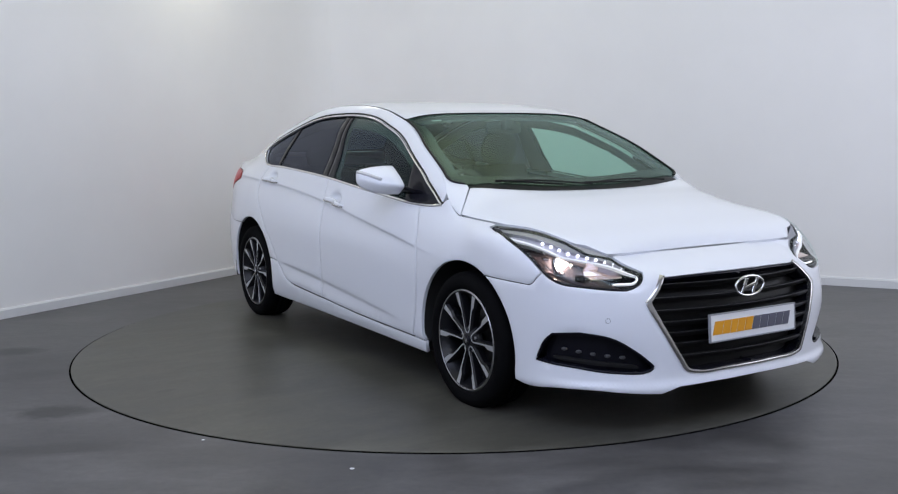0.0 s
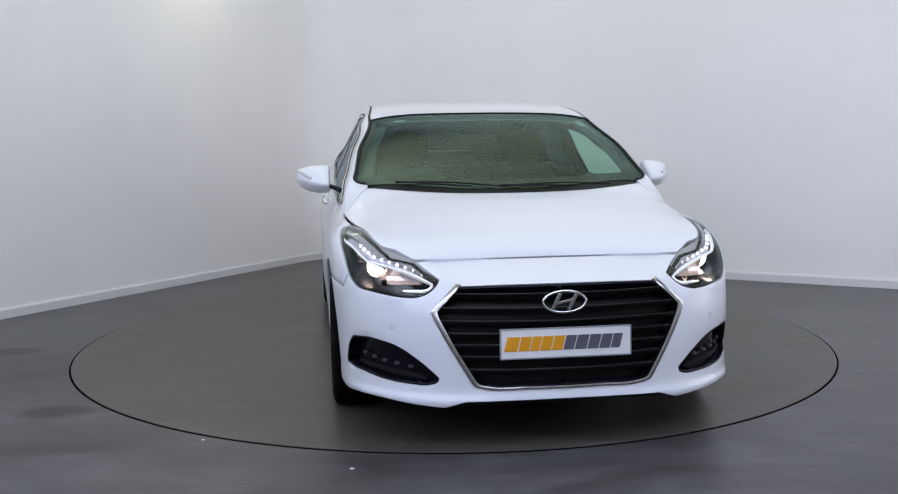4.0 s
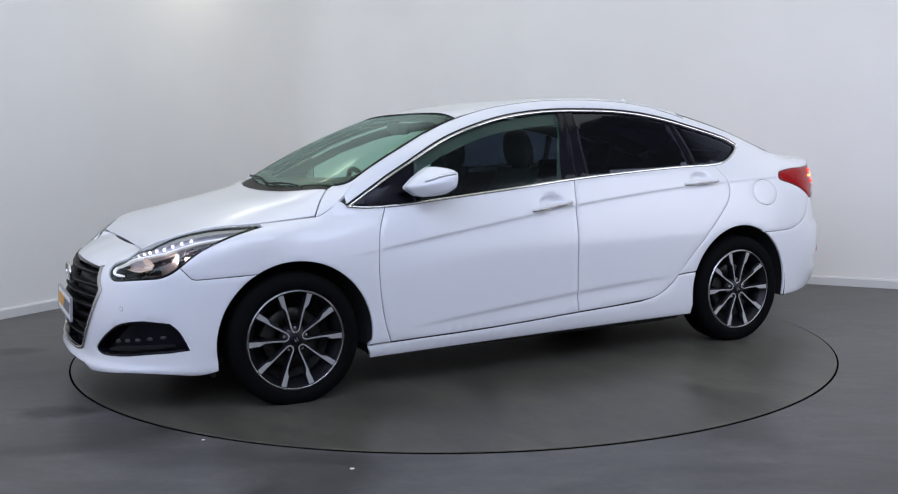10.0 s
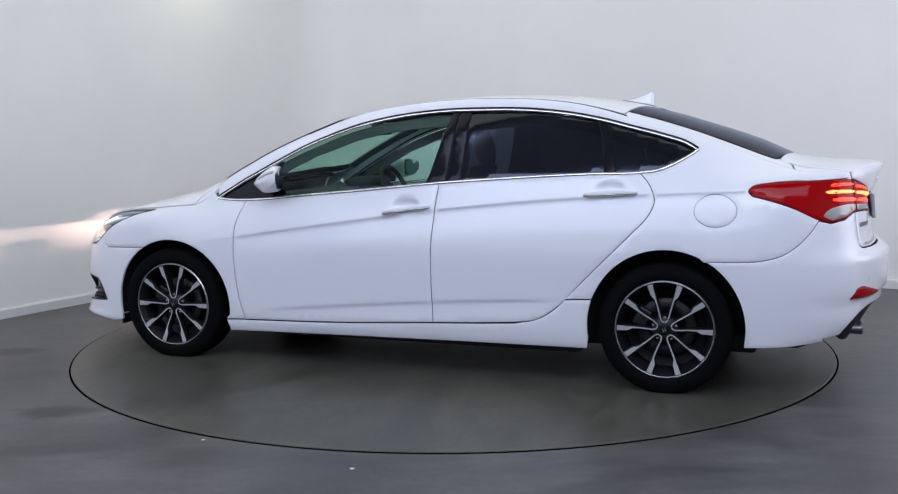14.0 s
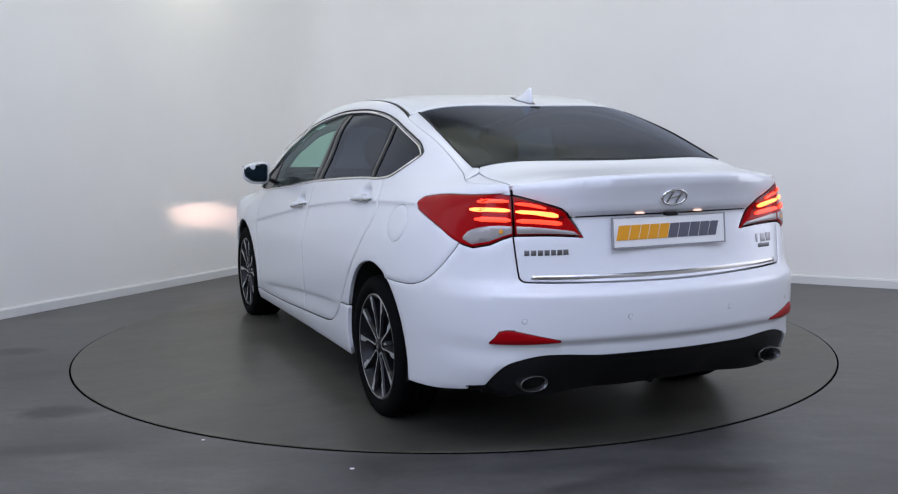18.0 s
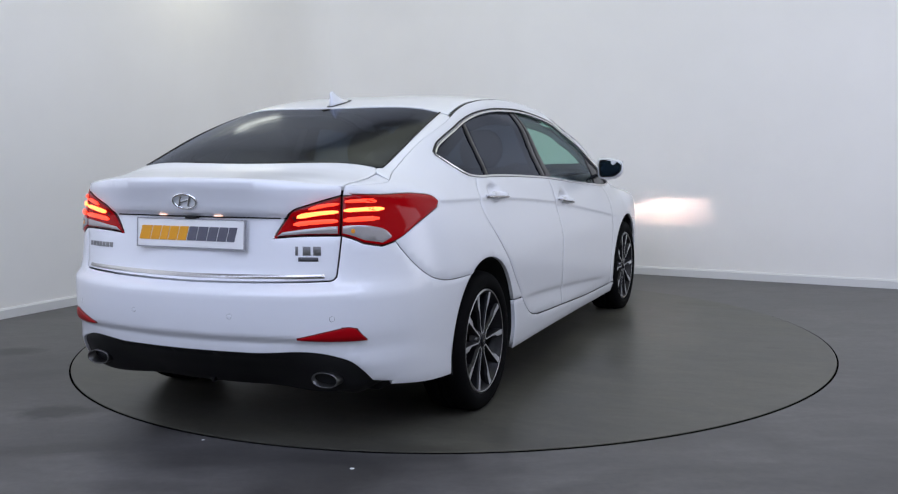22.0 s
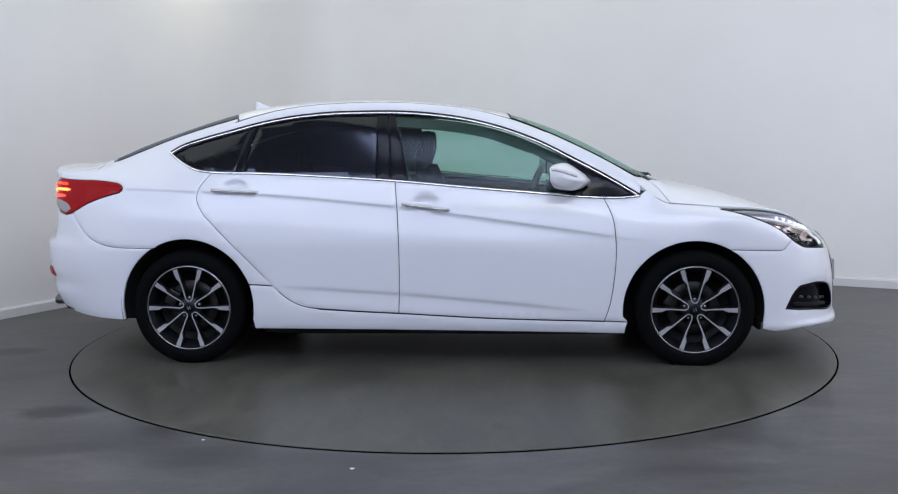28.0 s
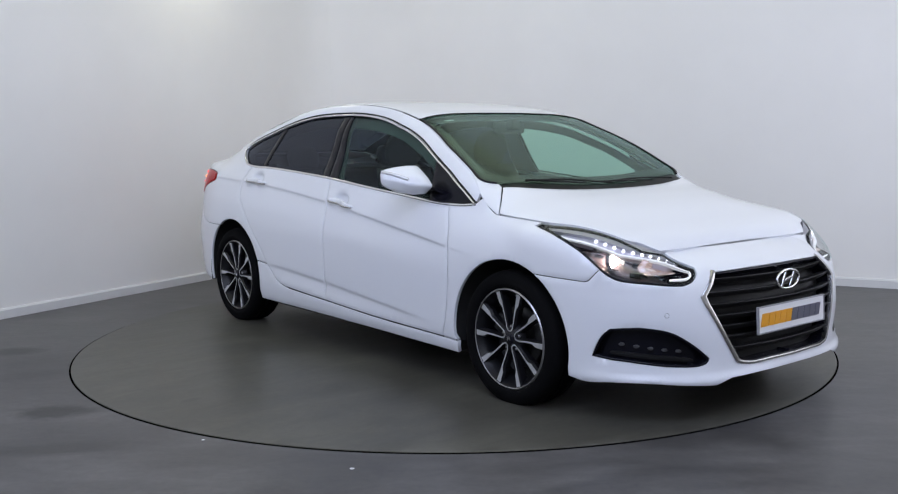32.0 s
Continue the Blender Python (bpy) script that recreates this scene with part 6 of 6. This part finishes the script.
# ---------------------------------------------------------------- cabin
def seat(car, x, y, w, back_h, headrest=True):
    s = new("seat")
    s.parent = car
    tagged(s, "dark cloth seat")
    bm = bmesh.new()
    box(bm, (-0.22, -w / 2, -0.07), (0.22, w / 2, 0.07), pose(x + 0.10, y, 0.46, 0, -6, 0), 0.045)
    part("cushion", bm, M_SEAT, s)
    rings = []
    for k in range(9):
        t = k / 8
        z = 0.48 + back_h * t
        xx = x - 0.10 - 0.24 * t * back_h / 0.62
        hw = w / 2 * (1.0 - 0.22 * t ** 2)
        th = 0.075 - 0.025 * t
        rings.append(oval((xx, y, z), th, hw, 3.2, 24, "xy"))
    part("backrest", loft(rings), M_SEAT, s)
    if headrest:
        zb = 0.48 + back_h
        xb = x - 0.10 - 0.24 * back_h / 0.62 - 0.01
        rings = [oval((xb + 0.035 * t - 0.01, y, zb - 0.005 + 0.225 * t), 0.050 * f, 0.135 * f, 2.4, 20, "xy") for t, f in ((0, 0.45), (0.1, 0.75), (0.3, 0.97), (0.55, 1.0), (0.8, 0.86), (0.94, 0.62), (1.0, 0.35))]
        part("headrest", loft(rings), M_SEAT, s)
        for d in (-0.045, 0.045):
            part("headrest_post", tube([(xb + 0.01, y + d, zb - 0.05), (xb, y + d, zb + 0.08)], 0.006, 6), M_CHROMEDARK, s)


def cabin(car):
    for x, y in ((0.175, 0.37), (0.215, -0.37)):
        seat(car, x, y, 0.50, 0.575)
    bench = new("rear_bench")
    bench.parent = car
    tagged(bench, "dark rear bench seat")
    bm = bmesh.new()
    box(bm, (-0.25, -0.62, -0.08), (0.25, 0.62, 0.08), pose(-0.72, 0, 0.45, 0, -8, 0), 0.05)
    part("cushion", bm, M_SEAT, bench)
    bm = bmesh.new()
    box(bm, (-0.07, -0.62, 0.0), (0.07, 0.62, 0.60), pose(-0.98, 0, 0.46, 0, -24, 0), 0.05)
    part("backrest", bm, M_SEAT, bench)
    for y in (0.38, -0.38):
        rings = [oval((-1.27 - 0.05 * t, y, 1.03 + 0.15 * t), 0.045 * f, 0.125 * f, 2.8, 20, "xy") for t, f in ((0, 0.72), (0.2, 0.95), (0.6, 1.0), (0.9, 0.8), (1.0, 0.55))]
        part("headrest", loft(rings), M_SEAT, bench)
    # dashboard across the car
    rings = []
    for y in np.linspace(-0.70, 0.70, 15):
        sh = 0.06 * abs(y / 0.7) ** 2
        rings.append([(1.12 - sh, y, 0.86), (1.02 - sh, y, 0.915), (0.86 - sh, y, 0.935), (0.74 - sh, y, 0.925), (0.66 - sh, y, 0.88), (0.66 - sh, y, 0.72), (0.72 - sh, y, 0.55), (1.12 - sh, y, 0.55)])
    d = part("dashboard", loft(rings), M_CABIN, car, "dark grey dashboard")
    bm = bmesh.new()
    box(bm, (0.60, -0.53, 0.90), (0.80, -0.21, 0.985), None, 0.035)
    part("instrument_hood", bm, M_CABIN, d)
    ring = [(0.0, 0.185 * math.cos(2 * math.pi * k / 40), 0.185 * math.sin(2 * math.pi * k / 40)) for k in range(40)]
    sw = part("steering_wheel", tube(ring, 0.016, 10, 1.0, True), M_CABIN, car, "dark steering wheel")
    sw.matrix_basis = pose(0.50, -0.37, 0.88, 0, 24, 0)
    bm = bmesh.new()
    box(bm, (-0.02, -0.07, -0.06), (0.04, 0.07, 0.05), None, 0.02)
    box(bm, (-0.008, -0.18, -0.018), (0.012, 0.18, 0.012), None, 0.006)
    box(bm, (-0.008, -0.025, -0.18), (0.012, 0.025, 0.0), None, 0.006)
    part("wheel_boss", bm, M_CABIN, sw)
    bm = bmesh.new()
    box(bm, (-0.45, -0.13, 0.40), (0.72, 0.13, 0.60), None, 0.04)
    part("centre_console", bm, M_CABIN, car)
    # parcel shelf, floor and boot bulkhead
    bm = bmesh.new()
    box(bm, (-1.92, -0.62, 1.00), (-1.24, 0.62, 1.03), None, 0.01)
    part("parcel_shelf", bm, M_CABIN, car)
    bm = bmesh.new()
    box(bm, (-2.15, -0.58, 0.30), (-1.18, 0.58, 0.99), None, 0.02)
    part("boot_box", bm, M_SHELF, car)
    bm = bmesh.new()
    box(bm, (1.12, -0.55, 0.22), (1.93, 0.55, 0.70), None, 0.03)
    part("engine_bay", bm, M_SHELF, car)
    bm = bmesh.new()
    box(bm, (-1.80, -0.56, 0.150), (1.80, 0.56, 0.26), None, 0.02)
    box(bm, (-0.98, -0.83, 0.165), (0.98, 0.83, 0.26), None, 0.02)
    part("floor_pan", bm, M_SHELF, car, "black underbody")
    bm = bmesh.new()
    box(bm, (-2.04, -0.60, 0.19), (-1.78, 0.60, 0.30), None, 0.05)
    part("silencer", bm, M_SHELF, car, "dark exhaust silencer")
    bm = bmesh.new()
    box(bm, (-1.50, -0.66, 0.145), (-1.26, 0.66, 0.25), None, 0.04)
    part("rear_axle", bm, M_SHELF, car)
    bm = bmesh.new()
    box(bm, (1.18, -0.64, 0.140), (1.62, 0.64, 0.24), None, 0.04)
    part("front_subframe", bm, M_SHELF, car)
    for y in (0.70, -0.70):
        bm = bmesh.new()
        box(bm, (-0.95, y - 0.05, 0.140), (0.95, y + 0.05, 0.20), None, 0.02)
        part("sill_cover", bm, M_SHELF, car)
    part("exhaust_pipe", tube([(1.2, 0.1, 0.165), (0.4, 0.05, 0.16), (-0.9, 0.05, 0.16), (-1.6, 0.2, 0.19), (-1.9, 0.3, 0.22)], 0.03, 12), M_PIPE, car, "dull exhaust pipe")
    # headlining just under the roof
    lin = spline([(0.42, 0.0), (0.43, 0.3), (0.46, 0.52)]) + edge_line(0.40, -1.14, 40, 0.06) + spline([(-1.16, 0.53), (-1.20, 0.3), (-1.22, 0.0)])
    part("headlining", sheet(swap(lin), lid, gap=0, lift=-0.028, depth=0.006), M_LINING, car, "pale grey headlining")
    for sg in (1, -1):
        lp = S([(-1.22, 1.045), (-0.5, 1.013), (0.2, 0.955), (0.88, 0.893)]) + S([(0.90, 0.80), (0.92, 0.40), (0.88, 0.30)]) + S([(0.88, 0.30), (-0.6, 0.36)]) + S([(-0.62, 0.37), (-1.0, 0.60), (-1.24, 0.85), (-1.22, 1.03)])
        part("door_lining", sheet(lp, skin, gap=0, lift=-0.055, depth=0.004, mirror=sg < 0), M_CABIN, car, "dark door lining")
        rail = S([(-1.47, 1.172), (-1.36, 1.203), (-1.20, 1.248), (-1.048, 1.290), (-0.857, 1.325), (-0.660, 1.346), (-0.401, 1.353), (-0.208, 1.350), (-0.016, 1.334), (0.175, 1.303), (0.365, 1.252), (0.555, 1.178), (0.744, 1.080), (0.90, 0.995)], 0.03)
        part("window_surround", strip_on(skin, rail, 0.030, -0.040, 0.006, sg < 0, False), M_SURROUND, car, "dark grey inner window surround")
        ledge = S([(-1.47, 1.158), (-1.40, 1.112), (-1.33, 1.082), (-1.25, 1.068), (-1.02, 1.060)], 0.03)
        part("window_surround", strip_on(skin, ledge, 0.030, -0.045, 0.006, sg < 0, False), M_SURROUND, car, "dark grey inner window surround")
        back = spline([(-1.17, ye(-1.17) - 0.085), (-1.5, ye(-1.5) - 0.085), (-1.84, ye(-1.84) - 0.085)], 0.03)
        part("pillar_lining", strip_on(lid, back, 0.078, -0.030, 0.006, sg < 0, False), M_SURROUND, car, "dark grey rear pillar lining")
        rq = S([(-1.92, 1.00), (-1.92, 1.06), (-1.70, 1.14), (-1.50, 1.205)]) + S([(-1.46, 1.20), (-1.46, 1.12), (-1.36, 1.05), (-1.30, 1.00)])
        part("pillar_lining", sheet(rq, skin, gap=0, lift=-0.045, depth=0.004, mirror=sg < 0), M_SURROUND, car, "dark grey rear pillar lining")
        post = [(x, y - 0.055) for x, y in ((0.46, ye(0.46)), (0.62, ye(0.62)), (0.75, ye(0.75)), (0.88, ye(0.88)), (1.0, ye(1.0)))]
        part("pillar_lining", strip_on(lid, spline(post, 0.03), 0.042, -0.035, 0.006, sg < 0, False), M_SURROUND, car, "dark grey windscreen pillar lining")
        # inner sides of the pillars
        pl = S([(-0.36, 1.016), (-0.13, 1.0)]) + S([(-0.13, 1.0), (-0.2, 1.2), (-0.235, 1.37)]) + S([(-0.235, 1.375), (-0.37, 1.375)]) + S([(-0.37, 1.37), (-0.36, 1.018)])
        part("pillar_lining", sheet(pl, skin, gap=0, lift=-0.03, depth=0.004, mirror=sg < 0), M_SURROUND, car)
        # wheel-arch liners
        for cx, zc in ((1.383, 0.31), (-1.383, 0.32)):
            verts, faces = [], []
            n = 24
            for k in range(n + 1):
                a = radians(-12 + 204 * k / n)
                for y in (0.56, 0.835 if cx > 0 and math.cos(a) > 0.4 else 0.885):
                    verts.append((cx + 0.385 * math.cos(a), y * sg, zc + 0.384 * math.sin(a)))
            for k in range(n):
                faces.append((2 * k, 2 * k + 1, 2 * k + 3, 2 * k + 2))
            verts.append((cx, 0.56 * sg, zc - 0.05))
            for k in range(n):
                faces.append((2 * k, 2 * k + 2, len(verts) - 1))
            part("arch_liner", raw(verts, faces), M_SHELF, car, "black wheel-arch liner")
    # mud flaps of the bumper's lower edge in front of the front wheels
    for sg in (1, -1):
        bm = bmesh.new()
        box(bm, (1.755, 0.60 * sg - 0.12, 0.165), (1.775, 0.60 * sg + 0.24 * (1 if sg > 0 else 0.5), 0.22), None, 0.004)
        part("air_deflector", bm, M_BLACK, car)


def fit_out(car):
    """Everything that is fixed to the body."""
    kids = {}
    for o in car.children:
        kids.setdefault(o.name.split(".")[0], []).append(o)
    mirrors(car)
    handles(kids["front_door"], kids["rear_door"])
    headlamps(car)
    tail_lamps(car, kids["boot_lid"][0])
    front_details(car, kids["front_bumper"][0])
    rear_details(car, kids["boot_lid"][0], kids["rear_bumper"][0])
    roof_details(car)
    cabin(car)
    for x, y, turn in ((1.385, 0.893, 0), (-1.385, 0.893, 0), (1.385, -0.893, 180), (-1.385, -0.893, 180)):
        wheel(car, pose(x, y, 0.312 if x < 0 else 0.304, 0, 0, turn))


room()
TABLE = turntable()
flecks()
CAR = build_car()
fit_out(CAR)


# ---------------------------------------------------------------- what turns
def motions():
    turn = [(0.0, 35.1), (1.0, 35.1), (1.5, 34.6), (2.0, 32.6), (2.5, 29.2)]
    turn += [(t, -11.76 * (t - 5.0)) for t in (3.0, 3.5, 4.0, 5.0, 7.0, 9.0, 11.0, 13.0, 15.0, 17.0, 19.0, 21.0, 23.0, 25.0, 27.0, 29.0, 31.0, 32.0)]
    walk(TABLE, [(t, pose(0, 0, 0, 0, 0, a)) for t, a in turn])
    walk(CAR, [(t, pose(0, 0, 0, 0, 0, a) @ pose(0.1167, 0.0249, 0, 0, 0, -93.577)) for t, a in turn])


motions()
